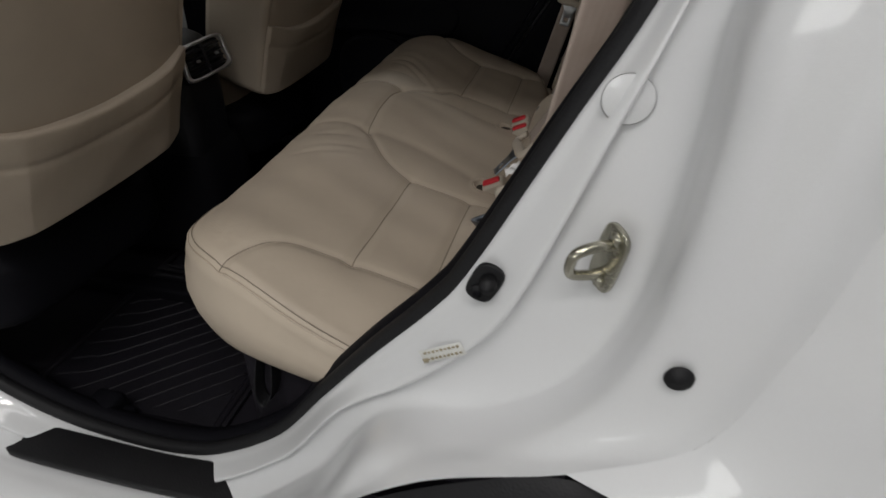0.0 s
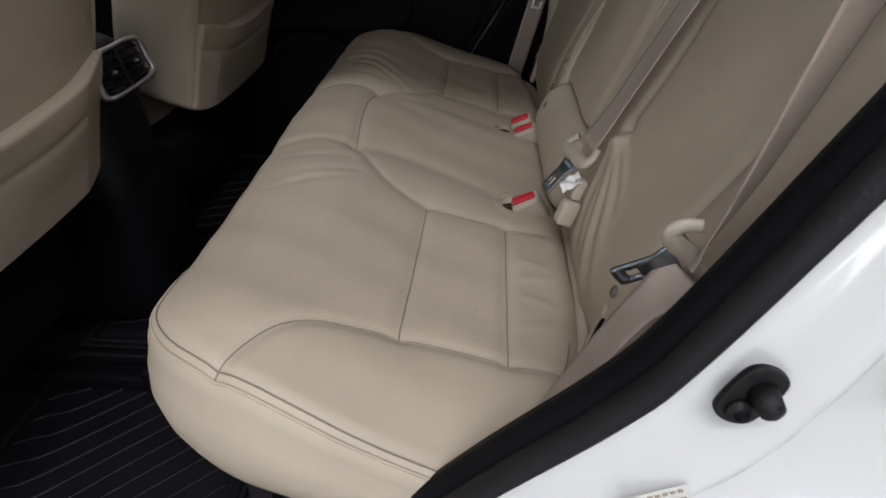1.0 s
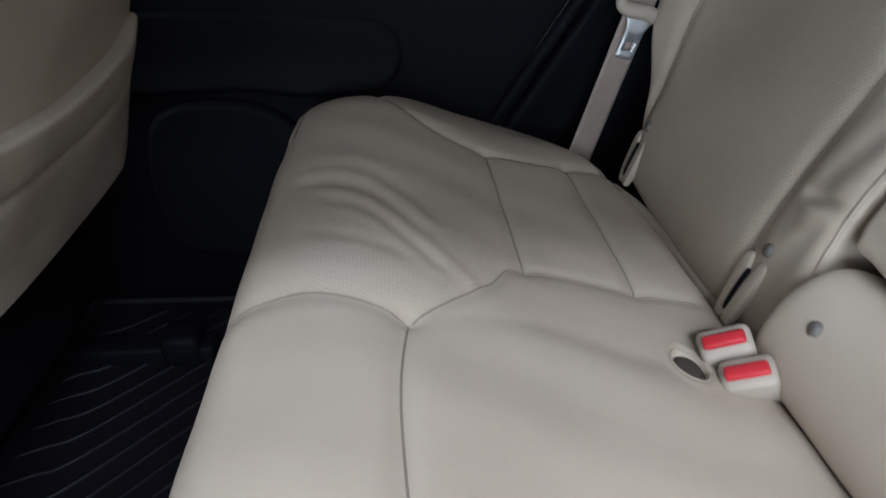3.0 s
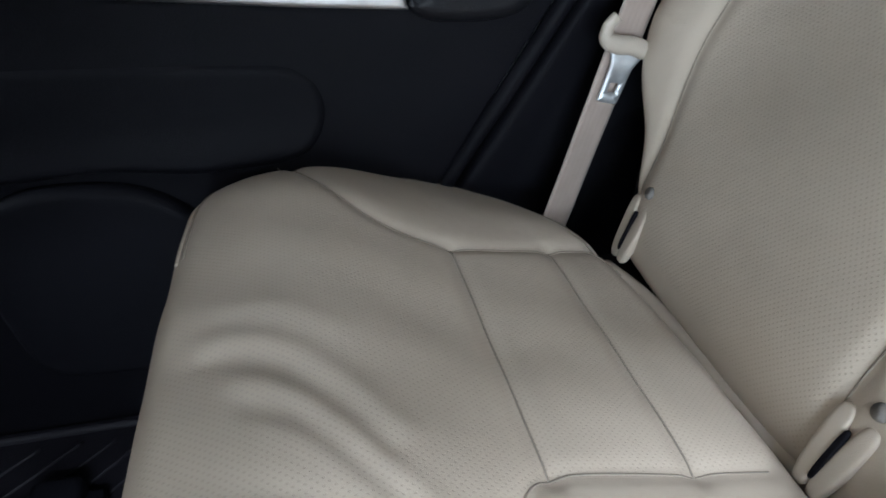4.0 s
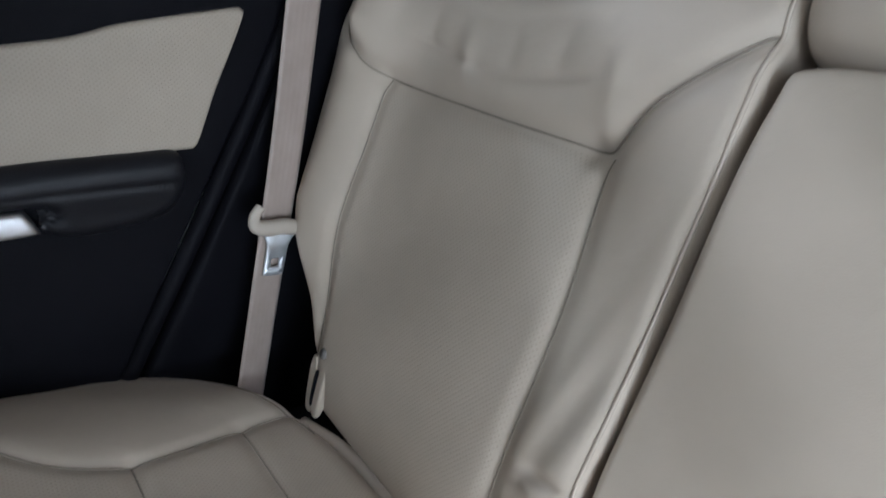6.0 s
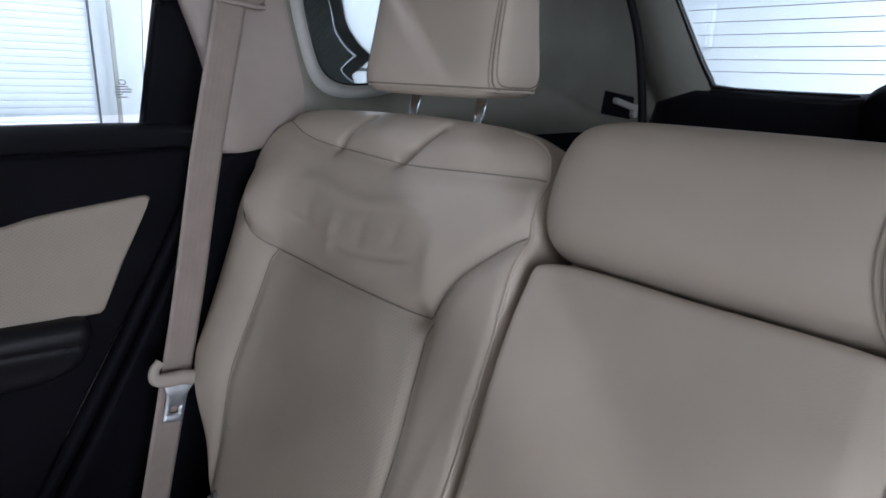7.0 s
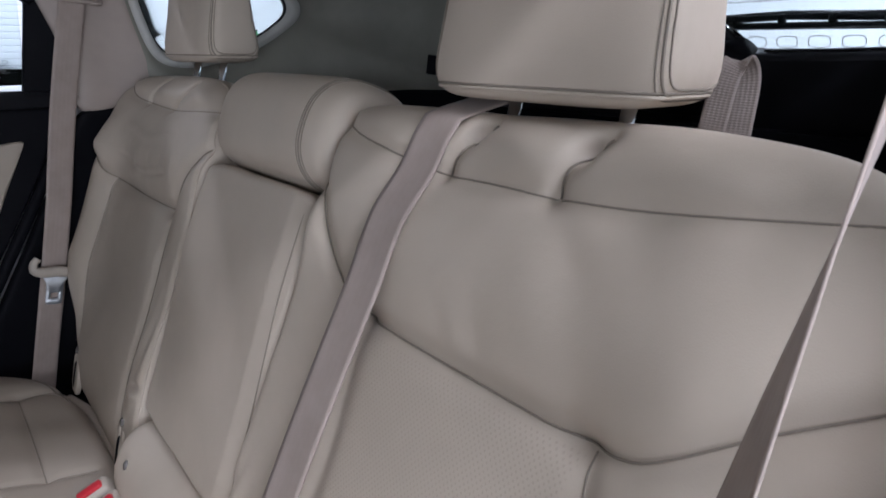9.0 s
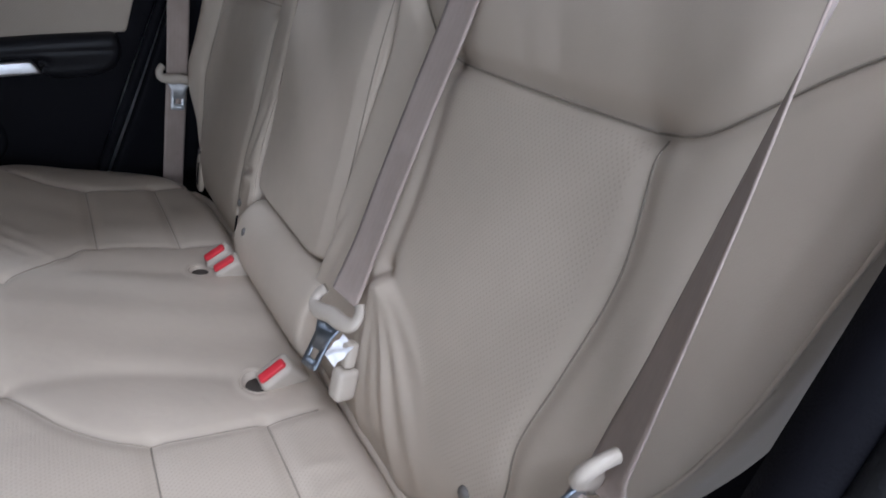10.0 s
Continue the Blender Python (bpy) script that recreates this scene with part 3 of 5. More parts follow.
def skin_rows(name, rows, mat, parent, label=""):
    n = len(rows[0])
    F = [(i * n + j, i * n + (j + 1) % n, (i + 1) * n + (j + 1) % n, (i + 1) * n + j) for i in range(len(rows) - 1) for j in range(n)]
    return mesh_object(name, np.vstack(rows), F, mat, parent, label)


skin_rows("opening_trim", inner_rows, M_BLACK, car, "black plastic opening trim")
# sill plate
part("sill_plate", prism([(-0.205, 0.165), (0.16, 0.165), (0.185, 0.20), (0.178, 0.232), (0.03, 0.226), (-0.12, 0.228), (-0.22, 0.226), (-0.225, 0.19)], 0.012, 0.004, 80), M_RUBBER, car, "black ribbed sill plate", m=pose(0, 0, 0.452))


def rubber_stop(m):
    t = thing("rubber_door_stop", "black rubber door stop plugged into the white jamb", "door stop")
    part("base_plate", prism([(-0.015, -0.021), (0.0, -0.027), (0.015, -0.021), (0.018, 0.0), (0.015, 0.021), (0.0, 0.027), (-0.015, 0.021), (-0.018, 0.0)], 0.006, 0.002, 48), M_RUBBER, t, m=m)
    part("buffer", cyl(0.011, 0.008, 0.022, 20, 0.003), M_RUBBER, t, m=m @ pose(0.002, 0.008, 0.016))
    part("boss", cyl(0.010, 0.009, 0.008, 20, 0.002), M_RUBBER, t, m=m @ pose(-0.002, -0.012, 0.009))
    part("socket", cyl(0.005, 0.005, 0.003, 16), M_BLACK, t, m=m @ pose(-0.002, -0.012, 0.0135))
    return t


def striker(m):
    t = thing("door_striker", "zinc-plated steel door striker bolted to the jamb", "striker")
    part("base_plate", prism([(-0.014, -0.036), (0.014, -0.036), (0.018, 0.0), (0.014, 0.036), (-0.014, 0.036), (-0.018, 0.0)], 0.005, 0.0015, 40), M_ZINC, t, m=m)
    loop = spline([(0, -0.02, 0.004), (-0.002, -0.02, 0.022), (-0.004, -0.012, 0.04), (-0.004, 0.012, 0.042), (-0.002, 0.02, 0.024), (0, 0.02, 0.004)], 40)
    tube("loop", loop, 0.0055, M_ZINC, t, m=m, sides=10)
    for s in (-1, 1):
        part("bolt", cyl(0.009, 0.008, 0.005, 6, 0.001), M_ZINC, t, m=m @ pose(0.001, 0.029 * s, 0.006))
    return t


def plug(m, r, mat, name, label):
    t = tagged(part(name, cyl(r, r * 0.86, 0.006, 28, 0.002), mat, None, m=m), label, "plug")
    return t


def on_jamb(x, y, z, roll=0.0):
    return Matrix.Translation((x, y, z)) @ axes((0, 0, 0), (1, 0, 0), (0, 0, 1), (0, -1, 0)) @ pose(0, 0, 0, 0, 0, roll)


rubber_stop(on_jamb(0.543, 0.1665, 0.941, -25) @ Matrix.Scale(0.82, 4))
sh = Vector((-0.80, -0.60, 0.0))
sq = Vector((0.22, -0.15, 0.96))
sq = (sq - sh * sq.dot(sh)).normalized()
striker(axes((0.651, 0.150, 0.996), sq.cross(sh), sq, sh) @ Matrix.Scale(0.88, 4))
plug(on_jamb(0.713, 0.079, 0.938), 0.0125, M_RUBBER, "hole_plug", "round black rubber plug in the white jamb")
plug(on_jamb(0.644, 0.1625, 1.129) @ Matrix.Diagonal((1, 1, 0.3, 1)), 0.021, M_PAINT, "painted_cap", "round white painted cap over a jamb hole")
lab = tagged(part("warning_label", rbox(0.050, 0.017, 0.0006, 0.0002, 1), M_LABEL, None, m=on_jamb(0.503, 0.1585, 0.848, 27)), "small clear label with rows of unreadable print", "label")
for k in range(2):
    for c in range(9):
        part("print_bar", rbox(0.0036, 0.0034 - 0.0008 * ((c + k) % 2), 0.0005, 0.0002, 1), M_INK, lab, m=pose(-0.0185 + 0.0048 * c, 0.0042 - 0.0085 * k, 0.0005))
part("print_bar", rbox(0.006, 0.006, 0.0005, 0.0002, 1), M_INK, lab, m=pose(-0.0225, -0.0050, 0.0005))

# ---- car: floor, roof and closing panels ----
slab("cabin_floor", -1.3, 0.75, 0.27, 1.72, 0.36, 0.405, M_CARPET, "black carpeted cabin floor")
slab("roof_lining", -1.0, 1.75, 0.30, 1.60, 1.60, 1.63, M_LINER, "pale beige fabric roof lining")
slab("roof_panel", -1.05, 1.78, 0.22, 1.68, 1.66, 1.69, M_PAINT, "white painted roof panel", bev=0.012)
slab("cargo_floor", 0.75, 1.70, 0.27, 1.62, 0.60, 0.64, M_CARPET, "black carpeted cargo floor")
slab("firewall", -1.45, -1.40, 0.1, 1.8, 0.36, 1.2, M_BLACK, "black panel closing the front of the cabin")
slab("near_front_side", -1.4, -0.62, 0.08, 0.16, 0.36, 1.2, M_BLACK, "black front door panel")
# unseen near-side panels closing out light, left open where the side glass would be
slab("near_cargo_side", 0.88, 1.70, 0.22, 0.27, 0.60, 1.27, M_OLIVE, "olive grey cargo side trim below the side glass")
slab("near_rear_pillar", 1.35, 1.70, 0.22, 0.27, 1.27, 1.60, M_OLIVE, "olive grey rear pillar trim")
slab("tailgate_lower", 1.70, 1.76, 0.22, 1.66, 0.55, 1.18, M_BLACK, "black tailgate lining")


def rubber_mat(x0, x1, y0, y1, z):
    t = thing("floor_mat", "black rubber floor mat with raised chevron ribs", "floor mat")
    part("sheet", rbox(x1 - x0, y1 - y0, 0.008, 0.003), M_MAT, t, m=pose((x0 + x1) / 2, (y0 + y1) / 2, z))
    for i in range(30):
        y = y0 - 0.15 + 0.047 * i
        kx = -0.30 + 0.06 * (y1 - y)
        line = spline([(x1 - 0.03, y + 0.17), (-0.12, y + 0.02), (kx + 0.03, y - 0.12), (kx - 0.02, y - 0.145), (x0 + 0.03, y - 0.16)], 50)
        line = line[(line[:, 1] > y0 + 0.035) & (line[:, 1] < y1 - 0.035)]
        if len(line) > 8:
            tube("rib", np.column_stack([line, np.full(len(line), z + 0.0045)]), 0.0034, M_MAT, t, sides=6)
    rim = [(x0 + 0.015, y0 + 0.015), (x1 - 0.015, y0 + 0.015), (x1 - 0.015, y1 - 0.015), (x0 + 0.015, y1 - 0.015)]
    tube("rim", [(*p, z + 0.004) for a, b in zip(rim, rim[1:] + rim[:1]) for p in np.linspace(a, b, 12, endpoint=False)], 0.008, M_MAT, t, closed=True)
    return t


rubber_mat(-0.37, 0.06, 0.74, 1.63, 0.412)
rubber_mat(-0.37, 0.06, 0.30, 0.73, 0.412)
# dark seat base under the bench
tagged(part("bench_base", rbox(0.46, 1.26, 0.26, 0.03), M_CARPET, None, m=pose(0.36, YC, 0.53)), "dark carpeted riser under the rear bench", kind="structure")

# added filler blocks the light that came through the gap behind the bench
tagged(slab("bench_gap_filler", 0.625, 0.655, 0.27, 1.64, 0.40, 0.84, M_CARPET), "dark carpet filler added behind the bench to darken its gap")

# ---- rear bench cushion ----
hx = spline([(-0.05, 0.79), (0.04, 0.805), (0.12, 0.824), (0.19, 0.817), (0.31, 0.772), (0.425, 0.740), (0.50, 0.722), (0.60, 0.70)], 200)


def bench_height(x, y):
    h = np.interp(x, hx[:, 0], hx[:, 1])
    u = np.abs(y - YC)
    side = np.clip((u - 0.50) / 0.20, 0, 1)
    h = h - 0.030 * side ** 2 * np.clip(1 - x / 0.3, 0, 1)
    h = h - 0.016 * np.clip((u - 0.55) / 0.13, 0, 1) ** 2
    return h + 0.004 * np.exp(-((u - 0.58) / 0.06) ** 2) + 0.006 * np.exp(-(u / 0.12) ** 2)


FOLDS = (([(0.085, 1.303), (0.12, 1.294), (0.155, 1.272), (0.19, 1.236), (0.212, 1.205)], 0.0021, 0.010), ([(0.088, 1.283), (0.12, 1.272), (0.15, 1.252), (0.18, 1.218), (0.20, 1.190)], -0.0016, 0.008),
         ([(0.108, 1.258), (0.145, 1.238), (0.18, 1.200), (0.222, 1.152), (0.248, 1.124)], 0.0018, 0.009), ([(0.118, 1.232), (0.15, 1.214), (0.18, 1.180), (0.215, 1.138)], -0.0015, 0.008),
         ([(0.135, 1.210), (0.16, 1.188), (0.19, 1.155), (0.215, 1.128)], 0.0011, 0.008), ([(0.10, 1.335), (0.14, 1.325), (0.175, 1.30)], 0.0014, 0.012))
POCKETS = ((0.437, 0.761), (0.435, 1.073))


def bench_wrinkles(x, y):
    P = np.column_stack([x, y])
    w = 0
    for line, amp, wd in FOLDS:
        w = w + amp * np.exp(-(dist_to(P, spline(line, 60)) / wd) ** 2)
    for yy, a in ((0.47, 0.3), (0.52, -0.2), (0.565, 0.25), (0.60, -0.1)):
        w = w + 0.0022 * np.exp(-((y - yy - a * (x - 0.46)) / 0.007) ** 2 - ((x - 0.462) / 0.022) ** 2)
    for px, py in POCKETS:
        rr = ((x - px) / 0.014) ** 2 + ((y - py) / 0.019) ** 2
        w = w - 0.014 * np.exp(-rr ** 3) + 0.0025 * np.exp(-((np.sqrt(rr) - 1.35) / 0.25) ** 2)
    w = w + 0.0012 * np.sin(23 * y + 9 * x) * np.sin(17 * x - 5 * y) + 0.0007 * np.sin(61 * y + 20 * x)
    for yy, x0, k in ((0.74, 0.14, 0.3), (0.70, 0.17, 0.5), (0.66, 0.15, 0.6), (1.16, 0.15, -0.4)):
        w = w - 0.0022 * np.exp(-((y - yy - k * (x - x0)) / 0.008) ** 2 - ((x - x0) / 0.045) ** 2)
    return w


S_OUT = [(0.150, 0.296), (0.170, 0.332), (0.194, 0.361), (0.224, 0.380), (0.260, 0.389), (0.306, 0.395), (0.424, 0.396), (0.491, 0.396)]
S_IN = [(0.19, 0.80), (0.215, 0.765), (0.255, 0.718), (0.312, 0.690), (0.428, 0.688), (0.49, 0.692)]
F_OUT = [(0.136, 1.628), (0.148, 1.602), (0.176, 1.546), (0.206, 1.499), (0.236, 1.472), (0.270, 1.458), (0.305, 1.454), (0.36, 1.461), (0.424, 1.475), (0.492, 1.482)]
F_IN = [(0.187, 1.058), (0.217, 1.088), (0.262, 1.135), (0.303, 1.177), (0.424, 1.18), (0.49, 1.178)]
bench_seams = [(S_OUT, 0.006, 0.009), (S_IN, 0.0045, 0.007), (F_OUT, 0.006, 0.009), (F_IN, 0.0045, 0.007),
               ([(0.19, 0.80), (0.182, 0.90), (0.18, 0.98), (0.187, 1.058)], 0.005, 0.009),
               ([(0.19, 0.80), (0.12, 0.807), (0.05, 0.80)], 0.004, 0.010, False), ([(0.187, 1.058), (0.11, 1.085), (0.05, 1.08)], 0.004, 0.010),
               ([(0.312, 0.690), (0.31, 0.55), (0.306, 0.395)], 0.006, 0.010), ([(0.428, 0.688), (0.426, 0.55), (0.424, 0.396)], 0.006, 0.010),
               ([(0.304, 1.454), (0.304, 1.33), (0.303, 1.177)], 0.006, 0.010), ([(0.424, 1.475), (0.425, 1.33), (0.424, 1.18)], 0.006, 0.010),
               ([(0.19, 0.80), (0.29, 0.815), (0.39, 0.79), (0.43, 0.765)], 0.0035, 0.016, False), ([(0.19, 1.065), (0.30, 1.09), (0.40, 1.07), (0.44, 1.09)], 0.003, 0.016, False)]
BHALF = [(0.046, 0.62), (0.048, 0.48), (0.045, 0.425), (0.047, 0.372), (0.082, 0.327), (0.138, 0.293), (0.195, 0.274), (0.249, 0.261), (0.32, 0.247), (0.39, 0.239), (0.436, 0.255), (0.470, 0.31), (0.497, 0.385), (0.515, 0.47), (0.521, 0.62)]
BFAR = [(0.037, 1.27), (0.039, 1.41), (0.042, 1.483), (0.049, 1.536), (0.076, 1.576), (0.155, 1.613), (0.27, 1.644), (0.345, 1.650), (0.405, 1.630), (0.452, 1.585), (0.490, 1.51), (0.514, 1.42), (0.522, 1.27)]
BENCH = BHALF[::-1] + BFAR
bench = thing("rear_bench_cushion", "beige leather rear bench cushion with punched centre panels", "seat cushion")
near_perf = [(0.07, 0.36), (0.175, 0.35), (0.200, 0.368), (0.306, 0.399), (0.49, 0.400), (0.49, 0.685), (0.44, 0.685), (0.312, 0.686), (0.255, 0.712), (0.19, 0.79), (0.07, 0.79)]
far_perf = [(0.05, 1.10), (0.187, 1.075), (0.217, 1.094), (0.303, 1.182), (0.50, 1.185), (0.50, 1.47), (0.304, 1.435), (0.230, 1.465), (0.14, 1.61), (0.07, 1.60)]
cush, bench_z = pad("cushion", BENCH, bench_height, 0.115, 0.030, M_PERF, bench, bench_seams, nt=620, ni=72, extra=bench_wrinkles, perf=[near_perf, far_perf], tuck=0.006, bulge=0.014, base=0.657)
bo = spline(BENCH, 620, True)
bc = np.column_stack([np.clip(bo[:, 0], 0.26, 0.34), np.clip(bo[:, 1], 0.45, 1.44)])
for off, r in ((0.008, 0.0018), (0.015, 0.0009)):
    dd = bc - bo
    q = bo + dd / np.linalg.norm(dd, axis=1)[:, None] * off
    for lo_y, hi_y in ((0.0, 0.46), (1.43, 2.0)):
        sel = (q[:, 1] > lo_y) & (q[:, 1] < hi_y) & (q[:, 0] < 0.50)
        first = int(np.argmax(sel & ~np.roll(sel, 1)))
        seq = np.roll(q, -first, 0)[:int(sel.sum())]
        tube("piping" if r > 0.001 else "stitching", np.column_stack([seq, bench_z(seq) + 0.0006]), r, M_LEATHER if r > 0.001 else M_SEAM, cush)

fl = np.array([(x + 0.006, y) for x, y in spline([(0.470, 0.34), (0.500, 0.41), (0.516, 0.50), (0.522, 0.62), (0.523, 0.945), (0.523, 1.27), (0.516, 1.40), (0.496, 1.48)], 120)])
tube("rear_flange", np.column_stack([fl, np.full(len(fl), 0.700)]), 0.0095, M_LEATHER, bench, "beige leather flange along the rear edge", sides=10)

# ---- rear backrests ----
BD = Vector((0.384, 0, 0.923)).normalized()
BN = Vector((-BD.z, 0, BD.x))
BACK = axes((0.493, 0, 0.70), BD, (0, 1, 0), BN)


def zp(z):
    return (z - 0.70) / 0.923


def back_height(outer, swell=0.030):
    def f(p, q):
        u = np.abs(q - outer)
        h = swell * np.exp(-((u - 0.07) / 0.06) ** 2) * np.clip((p - 0.12) / 0.15, 0, 1) * np.clip((0.62 - p) / 0.12, 0, 1)
        h = h - 2.2 * np.clip(0.13 - p, 0, 1) ** 2 - 5.0 * np.clip(p - 0.59, 0, 1) ** 2
        return h + 0.012 * np.exp(-((p - 0.52) / 0.06) ** 2) + 0.006 * np.exp(-((p - 0.2) / 0.10) ** 2)
    return f


def far_relief(p, q):
    w = 0.0016 * np.sin(26 * q + 8 * p) * np.sin(19 * p)
    a = p - 0.174 + 0.15 * (q - 1.142)
    b = q - 1.142
    w = w - 0.007 * np.exp(-(a / 0.006) ** 2 - (b / 0.018) ** 2) + 0.004 * np.exp(-((a + 0.013) / 0.008) ** 2 - (b / 0.022) ** 2)
    for i in range(7):
        w = w + 0.0034 * math.cos(i * 2.1) * np.exp(-((q - 1.22 - 0.06 * i) / 0.011) ** 2 - ((p - 0.50 - 0.012 * math.sin(i * 1.7)) / 0.022) ** 2)
    mid = np.clip((q - 1.24) / 0.02, 0, 1) * np.clip((1.50 - q) / 0.02, 0, 1)
    w = w - 0.0026 * mid * np.exp(-((p - 0.487 - 0.008 * np.sin(22 * q)) / 0.0045) ** 2) + 0.0018 * mid * np.exp(-((p - 0.545 - 0.006 * np.sin(31 * q)) / 0.008) ** 2)
    for qc in (1.21, 1.385, 1.54):
        w = w + 0.009 * np.exp(-((q - qc) / 0.055) ** 2 - ((p - 0.628) / 0.020) ** 2)
    w = w + 0.0018 * np.sin(150 * q + 40 * p) * np.exp(-((q - 1.14) / 0.03) ** 2) * np.exp(-((p - 0.22) / 0.10) ** 2)
    return w


FAR_BACK = [(0.02, 1.13), (0.2, 1.108), (0.4, 1.108), (0.58, 1.112), (0.648, 1.14), (0.668, 1.30), (0.664, 1.50), (0.648, 1.605), (0.59, 1.648), (0.50, 1.65), (0.40, 1.635), (0.30, 1.615), (0.22, 1.585), (0.15, 1.535), (0.08, 1.498), (0.02, 1.47)]
FB_SEAMS = [([(0.535, 1.64), (0.50, 1.625), (0.466, 1.58), (0.446, 1.525), (0.441, 1.36), (0.441, 1.225)], 0.012, 0.012),
            ([(0.441, 1.225), (0.447, 1.207), (0.49, 1.18), (0.55, 1.116)], 0.012, 0.012),
            ([(0.444, 1.521), (0.26, 1.517), (0.147, 1.497), (0.06, 1.492)], 0.007, 0.010), ([(0.438, 1.206), (0.32, 1.191), (0.18, 1.186), (0.03, 1.182)], 0.007, 0.010),
            ([(0.628, 1.615), (0.607, 1.53), (0.60, 1.43), (0.597, 1.294), (0.607, 1.12)], 0.007, 0.010),
            ([(0.600, 1.46), (0.622, 1.448), (0.65, 1.43)], 0.016, 0.005), ([(0.598, 1.335), (0.62, 1.31), (0.65, 1.29)], 0.016, 0.005)]
far_back = thing("rear_seatback", "beige leather rear seatback with punched panel beside the dark door", "seatback", "rear seatbacks")
fb, fb_z = pad("cushion", FAR_BACK, back_height(1.645), 0.10, 0.018, M_PERF, far_back, FB_SEAMS, m=BACK, nt=460, ni=60, extra=far_relief, perf=[[(0.435, 1.215), (0.438, 1.515), (0.06, 1.49), (0.03, 1.19), (0.32, 1.197)]])


def near_relief(p, q):
    w = 0.0016 * np.sin(24 * q + 5 * p) * np.sin(21 * p + 1)
    dx, dy = p - 0.222, q - 0.655
    r = np.hypot(dx, dy)
    ang = np.arctan2(dy, -dx)
    # folds drawn down from the pinched corner
    for th, ln, hgt in ((0.32, 0.11, 0.004), (0.10, 0.21, 0.006), (-0.12, 0.25, 0.008), (-0.36, 0.19, 0.006), (-0.60, 0.29, 0.008), (-0.86, 0.23, 0.007), (-1.15, 0.14, 0.005)):
        wd = 0.0045 + 0.055 * r
        w = w + hgt * np.exp(-((ang - th - 0.5 * r) * r / wd) ** 2) * np.clip(r / 0.02, 0, 1) * np.clip(1 - r / ln, 0, 1) ** 0.7 * (np.abs(ang) < 1.9)
    w = w - 0.010 * np.exp(-(r / 0.012) ** 2)
    w = w + 0.003 * np.exp(-((q - 0.47 - 0.3 * (p - 0.5)) / 0.03) ** 2) * np.exp(-((p - 0.51) / 0.05) ** 2)
    for i in range(4):
        w = w + 0.0016 * math.cos(i * 2.6) * np.exp(-((q - 0.36 - 0.07 * i) / 0.02) ** 2 - ((p - 0.47) / 0.03) ** 2)
    for qc, a in ((0.715, 0.009), (0.525, 0.011), (0.385, 0.009)):
        w = w + a * np.exp(-((q - qc) / 0.045) ** 2 - ((p - 0.626) / 0.020) ** 2)
    for pc, qc in ((0.631, 0.597), (0.630, 0.480)):
        w = w - 0.013 * np.exp(-((q - qc) / 0.008) ** 2 - ((p - pc) / 0.011) ** 2)
    # slack leather under the top seam
    for qc, k, a, wd in ((0.475, 0.9, -0.0011, 0.016), (0.442, 0.7, 0.0008, 0.018), (0.560, -0.3, -0.0007, 0.014), (0.52, -0.9, 0.0007, 0.020), (0.40, 0.4, -0.0006, 0.016)):
        w = w + a * np.exp(-((q - qc - k * (p - 0.575)) / wd) ** 2 - ((p - 0.560) / 0.030) ** 2)
    for qc, a in ((0.555, -0.0007), (0.535, 0.0006), (0.510, -0.0009), (0.36, -0.0006)):
        w = w + a * np.exp(-((q - qc - 0.35 * (p - 0.46)) / 0.008) ** 2 - ((p - 0.475) / 0.022) ** 2)
    w = w + 0.0025 * np.sin(170 * q + 70 * p) * np.exp(-((q - 0.79) / 0.03) ** 2) * np.exp(-((p - 0.19) / 0.06) ** 2)
    return w


NEAR_BACK = [(0.02, 0.42), (0.08, 0.392), (0.15, 0.35), (0.22, 0.30), (0.30, 0.272), (0.40, 0.258), (0.49, 0.25), (0.57, 0.258), (0.64, 0.30), (0.660, 0.40), (0.658, 0.56), (0.656, 0.68), (0.650, 0.768), (0.635, 0.790), (0.57, 0.792), (0.4, 0.799), (0.2, 0.804), (0.02, 0.802)]
NB_SEAMS = [([(0.560, 0.790), (0.50, 0.746), (0.462, 0.706), (0.446, 0.668)], 0.012, 0.012),
            ([(0.446, 0.668), (0.444, 0.55), (0.443, 0.42)], 0.012, 0.012), ([(0.443, 0.42), (0.452, 0.372), (0.50, 0.31), (0.535, 0.262)], 0.012, 0.012),
            ([(0.443, 0.66), (0.32, 0.655), (0.222, 0.655)], 0.004, 0.010, False), ([(0.44, 0.408), (0.35, 0.392), (0.26, 0.400), (0.19, 0.41), (0.14, 0.404), (0.05, 0.41)], 0.007, 0.010),
            ([(0.622, 0.786), (0.612, 0.750), (0.600, 0.68), (0.592, 0.615), (0.592, 0.550), (0.592, 0.488), (0.597, 0.410), (0.611, 0.315), (0.618, 0.272)], 0.008, 0.010),
            ([(0.592, 0.614), (0.612, 0.609), (0.628, 0.599), (0.643, 0.585)], 0.012, 0.007), ([(0.593, 0.492), (0.610, 0.490), (0.626, 0.483), (0.643, 0.469)], 0.013, 0.007)]
near_back = thing("rear_seatback", "beige leather rear seatback with gathered creases near its lower corner", "seatback", "rear seatbacks")
nb, nb_z = pad("cushion", NEAR_BACK, back_height(0.25, 0.004), 0.10, 0.018, M_PERF, near_back, NB_SEAMS, m=BACK, nt=460, ni=60, extra=near_relief, perf=[[(0.435, 0.655), (0.435, 0.415), (0.20, 0.415), (0.12, 0.412), (0.12, 0.50), (0.28, 0.645)]])


